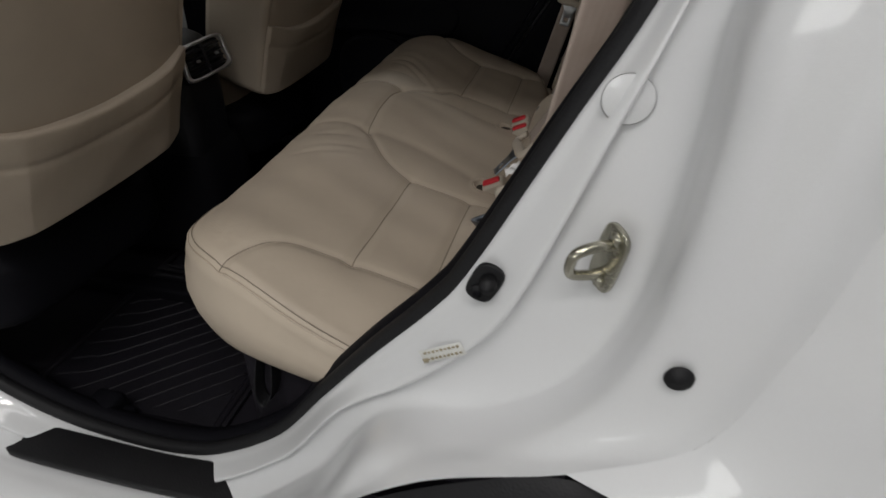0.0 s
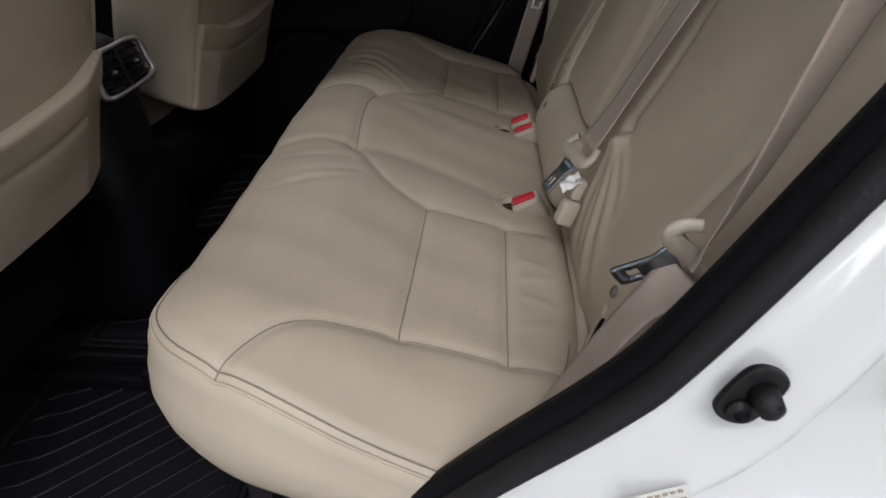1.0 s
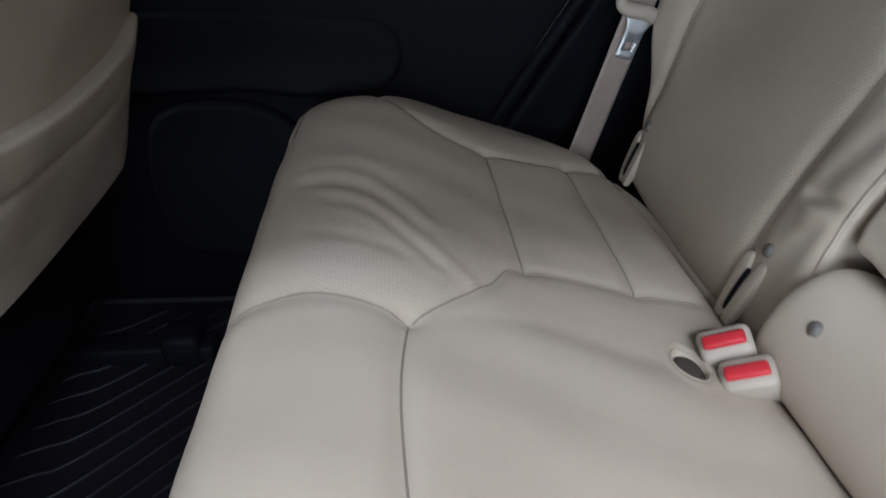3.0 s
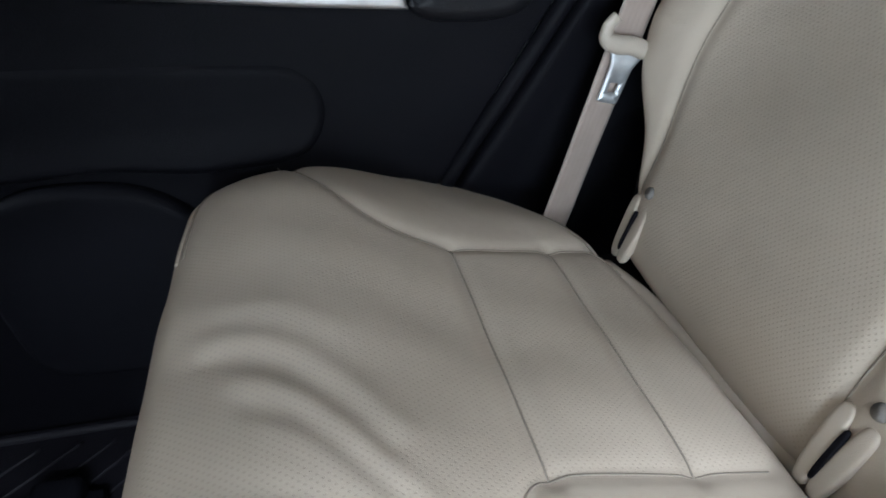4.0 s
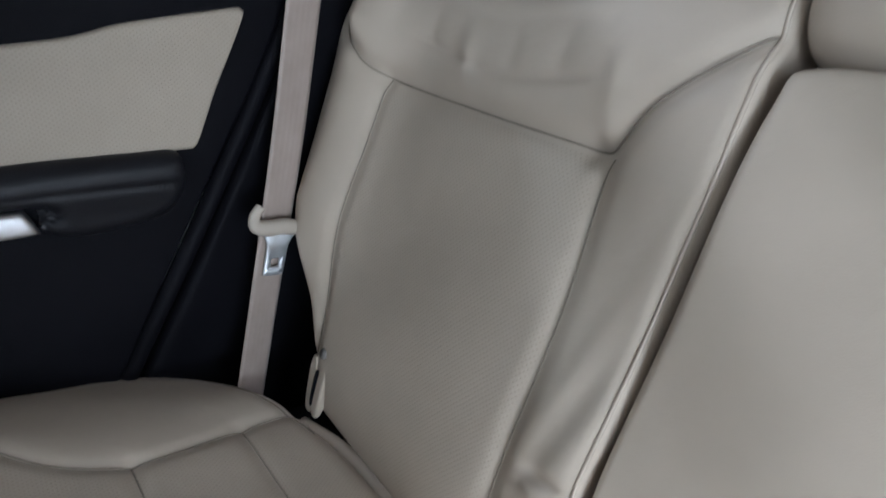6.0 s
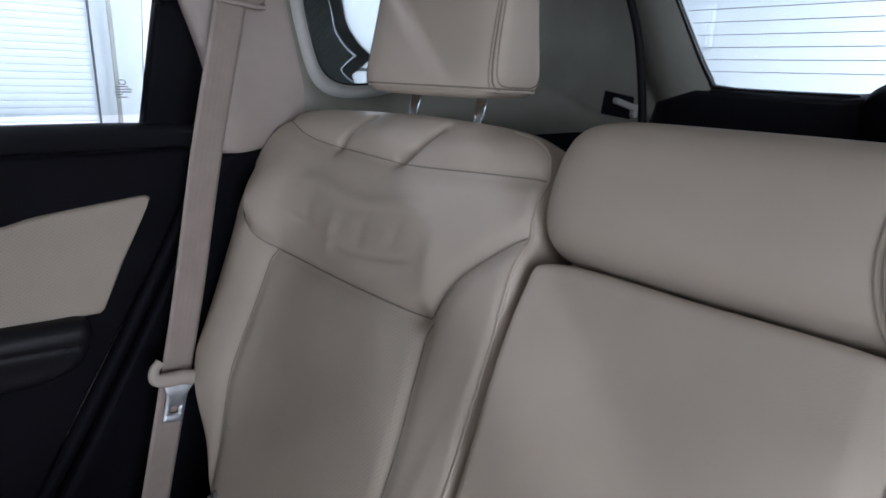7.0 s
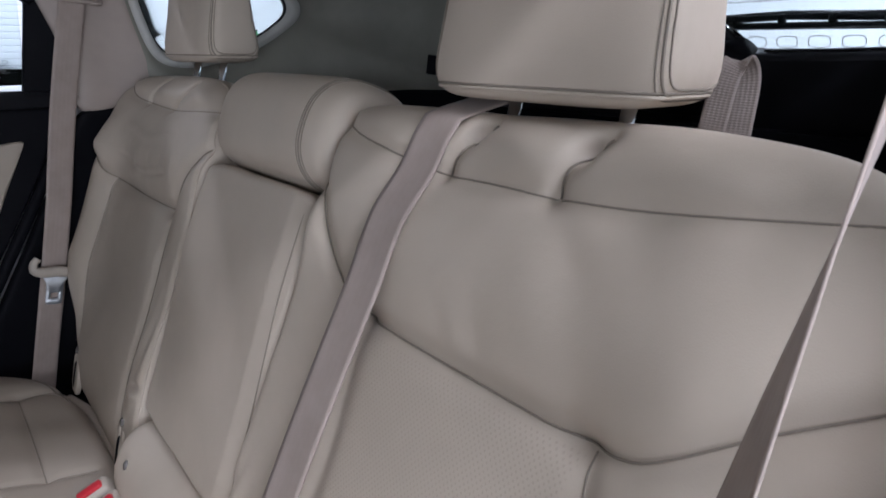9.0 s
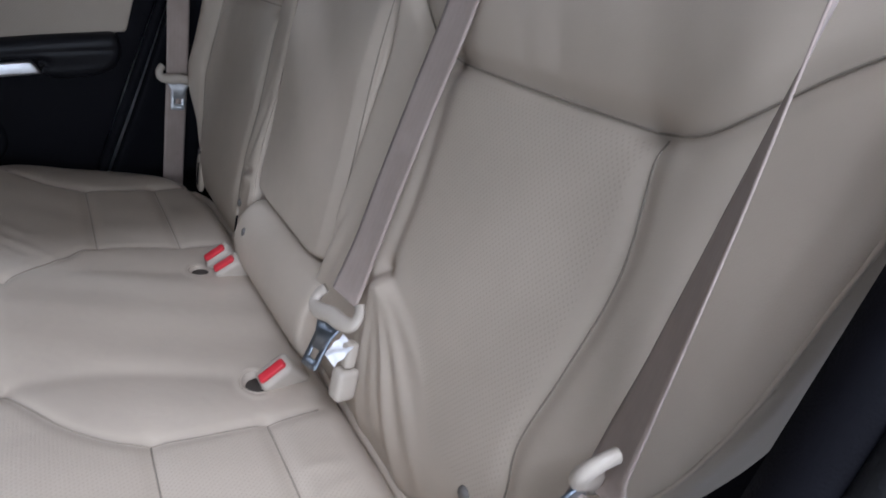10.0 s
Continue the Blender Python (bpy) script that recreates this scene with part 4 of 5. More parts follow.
def edge_piping(outline, zf, parent, lo_q, hi_q, hi_p=0.66):
    o = spline(outline, 400, True)
    c = o.mean(0)
    keep = (o[:, 0] > 0.05) & (o[:, 0] < hi_p) & (o[:, 1] > lo_q) & (o[:, 1] < hi_q)
    first = int(np.argmax(keep & ~np.roll(keep, 1)))
    q = np.roll(o, -first, 0)[:int(keep.sum())]
    q = q + (c - q) / np.linalg.norm(c - q, axis=1)[:, None] * 0.006
    tube("piping", np.column_stack([q, zf(q) + 0.0008]), 0.0018, M_LEATHER, parent, m=BACK)


edge_piping(FAR_BACK, fb_z, far_back, 1.0, 1.20)
edge_piping(NEAR_BACK, nb_z, near_back, 0.20, 0.40, 0.60)


def round_dot(pad_z, p, q, parent):
    h = float(pad_z(np.array([[p, q]]))[0])
    part("button", cyl(0.0075, 0.0065, 0.004, 20, 0.001), M_GREYPLATE, parent, "round grey fabric-covered button", m=BACK @ pose(p, q, h + 0.0008))


for pz, p, q, par in ((fb_z, zp(0.80), 1.471, far_back), (fb_z, zp(0.80), 1.158, far_back), (nb_z, zp(0.806), 0.441, near_back)):
    round_dot(pz, p, q, par)

# side flaps that cover the child seat anchors
def anchor_flap(q, parent):
    for s in (-1, 1):
        part("anchor_flap", superbox(0.040, 0.0085, 0.006, 0.5, 0.6, 36, 20), M_LEATHER, parent, m=BACK @ pose(0.058, q + 0.0095 * s, -0.011, 0, -8, 4 * s))
    # shade of the slit, put in as a black strip
    part("slit_shade", superbox(0.026, 0.0030, 0.003, 0.6, 0.6, 24, 12), M_BLACK, parent, "black strip for the shade between the flaps", m=BACK @ pose(0.056, q, -0.0065, 0, -8, 0))


anchor_flap(1.478, far_back)
anchor_flap(1.165, far_back)
anchor_flap(0.435, near_back)

# centre section: backing added to keep the gaps dark, armrest and hinge roll
tagged(part("centre_backing", rbox(0.60, 0.34, 0.05, 0.012), M_BEIGE_PL, None, m=BACK @ pose(0.31, 0.957, -0.11)), "added beige plastic backing behind the folded armrest", "seat shell")
arm = thing("armrest", "beige leather centre armrest folded up into the backrest", "armrest")
ARM = [(0.19, 0.802), (0.35, 0.798), (0.50, 0.792), (0.535, 0.812), (0.538, 0.955), (0.535, 1.08), (0.50, 1.100), (0.35, 1.101), (0.18, 1.100), (0.156, 1.065), (0.151, 0.955), (0.153, 0.835)]
pad("pad", ARM, lambda p, q: -0.001 + 0.006 * np.exp(-((p - 0.42) / 0.12) ** 2) - 0.02 * np.clip(p - 0.50, 0, 1) - 0.009 * np.clip((0.835 - q) / 0.045, 0, 1), 0.07, 0.009, M_LEATHER, arm,
    [], m=BACK, nt=260, ni=36, extra=lambda p, q: 0.001 * np.sin(30 * q) * np.sin(18 * p))
tube("stitching", [(p, 0.809 - 0.004 * math.sin(9 * p), -0.0064 + 0.006 * math.exp(-((p - 0.42) / 0.12) ** 2) - 0.02 * max(0, p - 0.5)) for p in np.linspace(0.20, 0.515, 40)], 0.0011, M_SEAM, arm, m=BACK)
roll = thing("hinge_cover", "rounded beige leather hinge cover below the armrest", "hinge cover")
part("roll", rollbox(0.064, 0.054, 0.158, 0.12, 0.88, 72, 40), M_LEATHER, roll, m=BACK @ pose(0.084, 0.934, -0.030))
tube("seam", [(0.137, y, 0.000) for y in np.linspace(0.80, 1.075, 40)], 0.0010, M_SEAM, roll, m=BACK)
part("button", cyl(0.008, 0.007, 0.004, 20, 0.001), M_GREYPLATE, roll, m=BACK @ pose(0.098, 1.044, 0.0225))


def wedge(a, c, k):
    """Thins a block towards its top, keeping its front face."""
    def f(P):
        q = P.copy()
        q[:, 0] = -a + (P[:, 0] + a) * (1 - k * (P[:, 2] / c + 1) / 2)
        return q
    return f


def upright_loop(a, b, c, e1, e2, y0, n=120):
    """The line in which the plane y = y0 cuts a rounded block."""
    pts = []
    for w in np.linspace(0, 2 * math.pi, n, endpoint=False):
        lo, hi = 0.0, 2.0
        dx, dz = math.cos(w), math.sin(w)
        for _ in range(30):
            k = (lo + hi) / 2
            f = ((abs(k * dx) / a) ** (2 / e2) + (abs(y0) / b) ** (2 / e2)) ** (e2 / e1) + (abs(k * dz) / c) ** (2 / e1)
            lo, hi = (k, hi) if f < 1 else (lo, k)
        pts.append((lo * dx, y0, lo * dz))
    return np.array(pts)


def level_loop(a, b, c, e1, e2, z0, n=160):
    """The line in which the plane z = z0 cuts a rounded block."""
    k = (1 - (abs(z0) / c) ** (2 / e1)) ** (e1 / 2)
    t = np.linspace(0, 2 * math.pi, n, endpoint=False)
    x = a * k * np.sign(np.cos(t)) * np.abs(np.cos(t)) ** e2
    y = b * k * np.sign(np.sin(t)) * np.abs(np.sin(t)) ** e2
    return np.column_stack([x, y, np.full(n, z0)])


LEAN = 14.0


def headrest(half, m, label, posts, taper=0.10, e1=0.26, e2=0.36, k=0.66):
    t = thing("headrest", label, "headrest", "rear headrests")
    a, b, c = half
    thin = wedge(a, c, k)

    def shape(P):
        q = thin(P)
        q[:, 1] = P[:, 1] * (1 - taper * (P[:, 2] / c + 1) / 2)
        # soft cushion swell and slack
        q[:, 0] -= 0.006 * np.exp(-(P[:, 1] / (0.6 * b)) ** 2 - (P[:, 2] / (0.6 * c)) ** 2)
        q[:, 0] += 0.0011 * np.sin(38 * P[:, 1] + 25 * P[:, 2]) * np.sin(31 * P[:, 2])
        q[:, 2] += math.tan(radians(LEAN)) * 0.9 * (q[:, 0] + 0.3 * a)
        return q

    pd = part("pad", superbox(a, b, c, e1, e2, 120, 72, 0.0, shape), M_LEATHER, t, m=m)
    for s in (-1, 1):
        for l, rad in ((0.90, 0.0008), (0.928, 0.0012), (0.956, 0.0008)):
            tube("stitching", shape(upright_loop(a, b, c, e1, e2, s * b * l) * [1.004, 1, 1.004]), rad, M_SEAM, pd, closed=True)
    tube("piping", shape(level_loop(a, b, c, e1, e2, -c * 0.90) * [1.006, 1.004, 1]), 0.0018, M_LEATHER, pd, closed=True)
    tube("seam", shape(level_loop(a, b, c, e1, e2, -c * 0.875) * [1.002, 1.001, 1]), 0.0011, M_SEAM, pd, closed=True)
    for y in posts:
        part("post", cyl(0.0062, 0.0062, 0.16, 16), M_CHROME, t, "chrome steel post", m=m @ pose(-0.002, y, -c - 0.03))
        part("post_collar", cyl(0.012, 0.010, 0.012, 18, 0.002), M_BEIGE_PL, t, m=m @ pose(-0.002, y, -c - 0.052))
    return t


headrest((0.052, 0.124, 0.106), pose(0.8265, 0.554, 1.403, 0, LEAN, 0), "beige leather headrest on two chrome posts", (0.045, -0.070))
headrest((0.052, 0.122, 0.100), pose(0.830, 1.340, 1.418, 0, LEAN, 0), "beige leather headrest on chrome posts beside the quarter window", (0.053, -0.066))
chr_ = thing("headrest", "low beige leather centre headrest with a double stitched end", "headrest", "rear headrests")
CH = BACK @ pose(0.609, 0.955, -0.058)
CHS = (0.072, 0.070, 0.157, 0.32, 0.74)
chp = part("pad", rollbox(*CHS), M_LEATHER, chr_, m=CH)
for l, rad in ((0.66, 0.0008), (0.69, 0.0013), (0.72, 0.0008)):
    # the seam bows out towards the end above and below
    flat = roll_loop(*CHS, -CHS[2] * l)
    bow = [-CHS[2] * min(l + 0.13 * (v[0] / CHS[0]) ** 2, 0.97) for v in flat]
    tube("stitching", np.array([roll_loop(*CHS, y)[i] for i, y in enumerate(bow)]) * [1.004, 1, 1.004], rad, M_SEAM, chp, closed=True)

# ---- seat belts ----


def tongue(parent, m, neck=None):
    """Steel latch plate in a beige plastic grip; local y points along the plate, z out of it."""
    plate = frame_plate([(-0.021, -0.004), (0.0, -0.002), (0.021, -0.004), (0.0185, -0.013), (0.0138, -0.021), (0.0128, -0.040), (0.0125, -0.056), (0.0095, -0.060), (-0.0095, -0.060), (-0.0125, -0.056), (-0.0128, -0.040), (-0.0138, -0.021), (-0.0185, -0.013)], [(-0.0052, -0.0395), (0.0052, -0.0395), (0.0055, -0.0445), (0.0052, -0.0495), (-0.0052, -0.0495), (-0.0055, -0.0445)], 0.0026, 160, (0.0, -0.0445))
    part("latch_plate", plate, neck or M_STEEL, parent, "bright steel latch plate", m=m)
    part("plate_neck", prism([(-0.021, 0.003), (0.021, 0.003), (0.016, -0.004), (0.013, -0.010), (-0.013, -0.010), (-0.016, -0.004)], 0.003, 0.0006), neck or M_STEEL, parent, m=m @ pose(0, 0, 0.0001))
    grip = spline([(-0.030, 0.022, 0.002), (-0.036, 0.012, 0.003), (-0.033, 0.001, 0.004), (-0.018, -0.002, 0.005), (0.0, 0.0, 0.006), (0.018, -0.002, 0.005), (0.033, 0.001, 0.004), (0.036, 0.012, 0.003), (0.030, 0.022, 0.002)], 70)
    w = np.linspace(-1, 1, 70)
    tube("grip", grip, 0.0062 + 0.0032 * np.exp(-(w / 0.62) ** 4), M_BEIGE_PL, parent, "beige plastic grip", m=m @ Matrix.Diagonal((1, 1, 0.75, 1)), sides=14)
    return parent


def crumpled(w, h):
    """A small slack cloth tag."""
    bm = bmesh.new()
    n = 9
    g = {}
    for side in (0, 1):
        for i in range(n):
            for j in range(n):
                x, y = (i / (n - 1) - 0.5) * w, (j / (n - 1) - 0.5) * h
                z = 0.0030 * math.sin(320 * x + 150 * y) + 0.0022 * math.sin(410 * y - 90 * x) + side * 0.0009
                g[side, i, j] = bm.verts.new((x + 0.001 * math.sin(500 * y), y, z))
    for i in range(n - 1):
        for j in range(n - 1):
            for side in (0, 1):
                bm.faces.new([g[side, i, j], g[side, i + 1, j], g[side, i + 1, j + 1], g[side, i, j + 1]])
    bmesh.ops.recalc_face_normals(bm, faces=bm.faces)
    return bm


# far side belt
fbelt = thing("seat_belt", "beige seat belt hanging on the dark trim with its bright tongue", "seat belt", "rear seat belts")
ribbon("webbing", [(0.672, 1.640, 1.455), (0.660, 1.618, 1.430), (0.608, 1.606, 1.232), (0.566, 1.596, 1.05), (0.533, 1.590, 0.92), (0.498, 1.582, 0.79), (0.466, 1.575, 0.67)],
       [(0.97, 0.1, 0.0), (0.97, 0.1, -0.1), (0.95, 0.1, -0.2), (0.93, 0.15, -0.2), (0.92, 0.2, -0.2), (0.9, 0.25, -0.2), (0.9, 0.25, -0.2)], 0.0455, M_WEB, fbelt)
TF = axes((0.538, 1.581, 0.931), Vector((0.955, 0.16, -0.24)).normalized(), Vector((0.25, -0.02, 0.968)).normalized(), Vector((0.955, 0.16, -0.24)).normalized().cross(Vector((0.25, -0.02, 0.968)).normalized()))
tongue(fbelt, TF @ Matrix.Scale(1.14, 4))
guide = thing("belt_guide", "beige plastic belt guide on the pillar", "belt guide")
part("cover", superbox(0.062, 0.017, 0.030, 0.5, 0.5, 60, 36), M_PILLAR, guide, m=pose(0.662, 1.636, 1.468, 0, 6, 0))
tube("slot_lip", spline([(0.618, 1.620, 1.446), (0.64, 1.612, 1.438), (0.685, 1.612, 1.433), (0.708, 1.617, 1.432), (0.712, 1.628, 1.438)], 40), 0.0036, M_PILLAR, guide, sides=10)

# centre belt lying over the backrest
cbelt = thing("seat_belt", "beige centre seat belt lying down over the backrest", "seat belt", "rear seat belts")
cp = np.array([(0.655, 0.634), (0.63, 0.636), (0.59, 0.641), (0.54, 0.646), (0.48, 0.651), (0.40, 0.658), (0.32, 0.664), (0.24, 0.668)])
ch = np.maximum(nb_z(cp + [0, 0.015]), nb_z(cp - [0, 0.015])) + 0.005
ch[4:] = np.maximum(ch[4:], np.interp(cp[4:, 0], [0.20, 0.50], [0.030, ch[3]]))
over = [tuple(BACK @ Vector((p, q, h))) for (p, q), h in zip(cp, ch)]
ribbon("webbing", [(1.15, 0.57, 1.33), (0.95, 0.608, 1.325)] + over + [(0.530, 0.668, 0.880)],
       [(0.2, 0.97, 0), (0.12, 0.98, 0)] + [(0, 1, 0.05)] * 8 + [(-0.2, 1, -0.05)], 0.048, M_WEB, cbelt, bow=0.003)
u1 = Vector((-0.25, 0.96, -0.06)).normalized()
v1 = Vector((0.66, 0.14, 0.73))
v1 = (v1 - u1 * v1.dot(u1)).normalized()
tongue(cbelt, axes((0.516, 0.667, 0.862), u1, v1, u1.cross(v1)) @ pose(0, 0, 0, 0, 180, 0), M_NECK)
part("care_tag", crumpled(0.020, 0.028), M_TAG, cbelt, "white cloth tag", m=axes((0.508, 0.642, 0.836), u1, v1, u1.cross(v1)) @ pose(0, 0, 0, 25, 10, 20))
anchor = thing("belt_anchor", "small beige anchor latch at the foot of the backrest", "belt anchor")
part("housing", rbox(0.026, 0.021, 0.038, 0.006), M_BEIGE_PL, anchor, m=pose(0.508, 0.640, 0.792, 0, 18, 8))
part("neck", rbox(0.014, 0.016, 0.03, 0.004), M_BEIGE_PL, anchor, m=pose(0.519, 0.642, 0.826, 0, 18, 8))

# near belt, hanging by the pillar
nbelt = thing("seat_belt", "beige seat belt hanging beside the door opening", "seat belt", "rear seat belts")
ribbon("webbing", [(0.6926, 0.2654, 1.52), (0.659, 0.281, 1.36), (0.642, 0.289, 1.28), (0.625, 0.297, 1.20), (0.606, 0.305, 1.11), (0.583, 0.316, 1.00), (0.566, 0.320, 0.945), (0.553, 0.316, 0.925)],
       [(1.00, 0.02, -0.15), (0.99, 0.10, -0.12), (0.97, 0.24, -0.10), (0.91, 0.42, -0.08), (0.81, 0.59, -0.04), (0.68, 0.73, 0.00), (0.57, 0.82, 0.00), (0.47, 0.88, 0.00)], 0.048, M_WEB, nbelt, bow=0.001, n=140)
ribbon("lap_webbing", [(0.553, 0.312, 0.918), (0.522, 0.302, 0.900), (0.500, 0.300, 0.866), (0.478, 0.298, 0.822), (0.45, 0.294, 0.76), (0.43, 0.29, 0.70)],
       [(0.1, -0.8, -0.4), (0.0, -0.95, 0.05), (0.0, -0.95, 0.12), (0.0, -0.95, 0.1), (0.1, -0.95, 0.1), (0.1, -0.95, 0.1)], 0.046, M_WEB, nbelt, bow=0.002, n=70)
u2 = Vector((0.58, 0.28, -0.76)).normalized()
v2 = Vector((0.74, -0.25, 0.62))
v2 = (v2 - u2 * v2.dot(u2)).normalized()
tongue(nbelt, axes((0.552, 0.320, 0.932), u2, v2, u2.cross(v2)) @ pose(0, 0, 0, 0, 180, 0), M_NECK)


def buckle(parent, m, sub=""):
    part("housing", rbox(0.046, 0.030, 0.062, 0.007), M_BEIGE_PL, parent, m=m @ pose(0, 0, -0.031))
    part("button", rbox(0.036, 0.0125, 0.010, 0.003), M_RED, parent, "red release button", m=m @ pose(0, -0.001, 0.0005))
    part("slot", rbox(0.030, 0.0016, 0.0016, 0.0004, 1), M_GREYPLATE, parent, m=m @ pose(0, 0.0065, 0.0))


def buckle_pose(x, y, z, yaw):
    return pose(x, y, z, 0, 0, yaw) @ pose(0, 0, 0, 18, 0, 0) @ pose(0, 0, 0, 0, -30, 0)


b1 = thing("belt_buckle", "single beige belt buckle with a red button in the bench", "buckle", "belt buckles")
buckle(b1, buckle_pose(0.457, 0.750, 0.753, 4))
b2 = thing("belt_buckle", "double beige belt buckle with two red buttons in the bench", "buckle", "belt buckles")
buckle(b2, buckle_pose(0.466, 1.084, 0.756, -6))
buckle(b2, buckle_pose(0.472, 1.051, 0.750, -8))

for par, (px, py) in zip((b1, b2), POCKETS):
    ring = np.array([(px + 0.0165 * math.cos(w), py + 0.022 * math.sin(w)) for w in np.linspace(0.5, 2 * math.pi - 0.5, 50)])
    tube("pocket_piping", np.column_stack([ring, bench_z(ring) + 0.0006]), 0.0013, M_LEATHER, par)
    # a dark disc put in the hollow to paint its shade
    part("pocket_shade", superbox(0.0145, 0.0195, 0.005, 0.8, 0.9, 36, 20), M_POCKET_SHADE, par, "dark brown disc for the shade in its pocket", m=pose(px, py, float(bench_z(np.array([[px, py]]))[0]) + 0.006, 0, 6, 0))
loop = thing("under_seat_loop", "black webbing loop hanging under the bench corner", "strap")
ribbon("webbing", [(0.185, 0.315, 0.66), (0.178, 0.305, 0.62), (0.176, 0.295, 0.575), (0.186, 0.292, 0.555), (0.20, 0.297, 0.575), (0.204, 0.307, 0.62), (0.20, 0.317, 0.66)], [(0.1, 1, 0)] * 7, 0.026, M_RUBBER, loop, n=50)

# pull strap on the near backrest
strap = thing("pull_strap", "looped beige webbing strap for folding the backrest", "strap")
ribbon("webbing", [(0.826, 0.437, 1.260), (0.832, 0.435, 1.290), (0.838, 0.433, 1.322), (0.843, 0.431, 1.334), (0.850, 0.428, 1.336), (0.855, 0.425, 1.324), (0.851, 0.424, 1.295), (0.846, 0.424, 1.262)], [(-0.55, 1, 0)] * 8, 0.019, M_STRAP, strap, n=70)
part("stitch_patch", rbox(0.004, 0.0205, 0.012, 0.001), M_STRAP, strap, "stitched webbing end", m=pose(0.8275, 0.4360, 1.276, 0, 12, 28))

# ---- front seats ----


def front_seat(yc, x0, z0, lean, label, side):
    """side: +1 when the tunnel lies towards smaller y."""
    t = thing("front_seat", label, "car seat", "front seats")
    d = Vector((math.sin(radians(lean)), 0, math.cos(radians(lean))))
    m = axes((x0, yc, z0), (0, 1, 0), d, Vector((0, 1, 0)).cross(d))
    W = 0.235
    out = [(-W + 0.03, 0.0), (0, -0.01), (W - 0.03, 0.0), (W, 0.06), (W + 0.012, 0.22), (W, 0.36), (W - 0.05, 0.48), (0.08, 0.52), (-0.08, 0.52), (-W + 0.05, 0.48), (-W, 0.36), (-W - 0.012, 0.22), (-W, 0.06)]
    pad("backrest", out, lambda p, q: 0.0 - 0.45 * np.clip(np.abs(p) - 0.10, 0, 1) ** 2 * 1.2, 0.14, 0.018, M_VINYL, t,
        [([(-0.222, 0.03), (-0.226, 0.2), (-0.20, 0.44)], 0.004, 0.006), ([(0.222, 0.03), (0.226, 0.2), (0.20, 0.44)], 0.004, 0.006)], m=m, nt=300, ni=40)
    pk = [(-0.217, 0.008), (-0.11, 0.000), (0.0, -0.002), (0.11, 0.000), (0.217, 0.008), (0.226, 0.04), (0.230, 0.10), (0.231, 0.178), (0.218, 0.188), (0.13, 0.168), (0.0, 0.158), (-0.13, 0.168), (-0.218, 0.188), (-0.231, 0.178), (-0.230, 0.10), (-0.226, 0.04)]
    pad("map_pocket", pk, lambda p, q: 0.002 + 0.010 * np.clip((0.225 - np.abs(p)) / 0.06, 0, 1) - 0.45 * np.clip(np.abs(p) - 0.10, 0, 1) ** 2 * 1.2 + 0.006 * np.clip((q - 0.05) / 0.1, 0, 1), 0.03, 0.006, M_VINYL, t,
        [([(-0.226, 0.138), (-0.12, 0.116), (0, 0.108), (0.12, 0.116), (0.226, 0.138)], 0.003, 0.007, False)], m=m, nt=300, ni=34, extra=lambda p, q: 0.0012 * np.sin(27 * p + 2) * np.sin(45 * q), axis=0)
    part("seat_base", superbox(0.22, 0.22, 0.07, 0.4, 0.4), M_VINYL, t, m=pose(x0 - 0.36, yc, z0 - 0.04, 0, -6, 0))
    part("base_cover", superbox(0.22, 0.225, 0.075, 0.35, 0.4), M_BLACK, t, m=pose(x0 - 0.27, yc, z0 - 0.12))
    for s in (-1, 1):
        part("rail", rbox(0.5, 0.045, 0.04, 0.008), M_BLACK, t, m=pose(x0 - 0.18, yc + 0.18 * s, 0.425))
        part("rail_foot", rbox(0.06, 0.06, 0.07, 0.012), M_BLACK, t, m=pose(x0 + 0.02, yc + 0.18 * s, 0.435))
    return t


front_seat(0.475, -0.172, 0.800, 16, "beige vinyl front seat back with a map pocket, pushed back", -1)
front_seat(1.29, -0.185, 0.755, 16, "beige vinyl front seat back with a map pocket beside the console", 1)

# ---- console with rear vents ----
con = thing("centre_console", "black centre console with silver framed rear air vents", "console")
part("body", superbox(0.30, 0.085, 0.16, 0.3, 0.3), M_BLACK2, con, m=pose(-0.52, 0.885, 0.80))
part("foot", superbox(0.20, 0.11, 0.17, 0.5, 0.4), M_BLACK, con, m=pose(-0.40, 0.90, 0.572))
VM = axes((-0.212, 0.885, 0.905), (0, 1, 0), Vector((-0.25, 0, 0.968)).normalized(), Vector((0.968, 0, 0.25)).normalized())
vent = part("vent_back", rbox(0.15, 0.075, 0.02, 0.006), M_GLOSSBLACK, con, m=VM @ pose(0, 0, -0.012))
part("vent_bezel", frame_plate([(-0.078, -0.032), (0, -0.036), (0.078, -0.032), (0.082, 0.0), (0.074, 0.036), (0, 0.040), (-0.074, 0.036), (-0.082, 0.0)], [(-0.071, -0.026), (0, -0.030), (0.071, -0.026), (0.074, 0.0), (0.067, 0.030), (0, 0.034), (-0.067, 0.030), (-0.074, 0.0)], 0.008, 120), M_SILVER, con, "thin silver vent bezel", m=VM)
part("divider", rbox(0.008, 0.062, 0.012, 0.002), M_BLACK2, con, m=VM @ pose(0, 0.002, 0.0))
for s in (-1, 1):
    for k in range(4):
        part("slat", rbox(0.060, 0.003, 0.012, 0.001), M_BLACK2, con, m=VM @ pose(0.036 * s, -0.019 + 0.014 * k, 0.001, 25, 0, 0))
    part("slider", rbox(0.008, 0.006, 0.008, 0.002), M_SILVER, con, m=VM @ pose(0.036 * s, 0.002, 0.010))

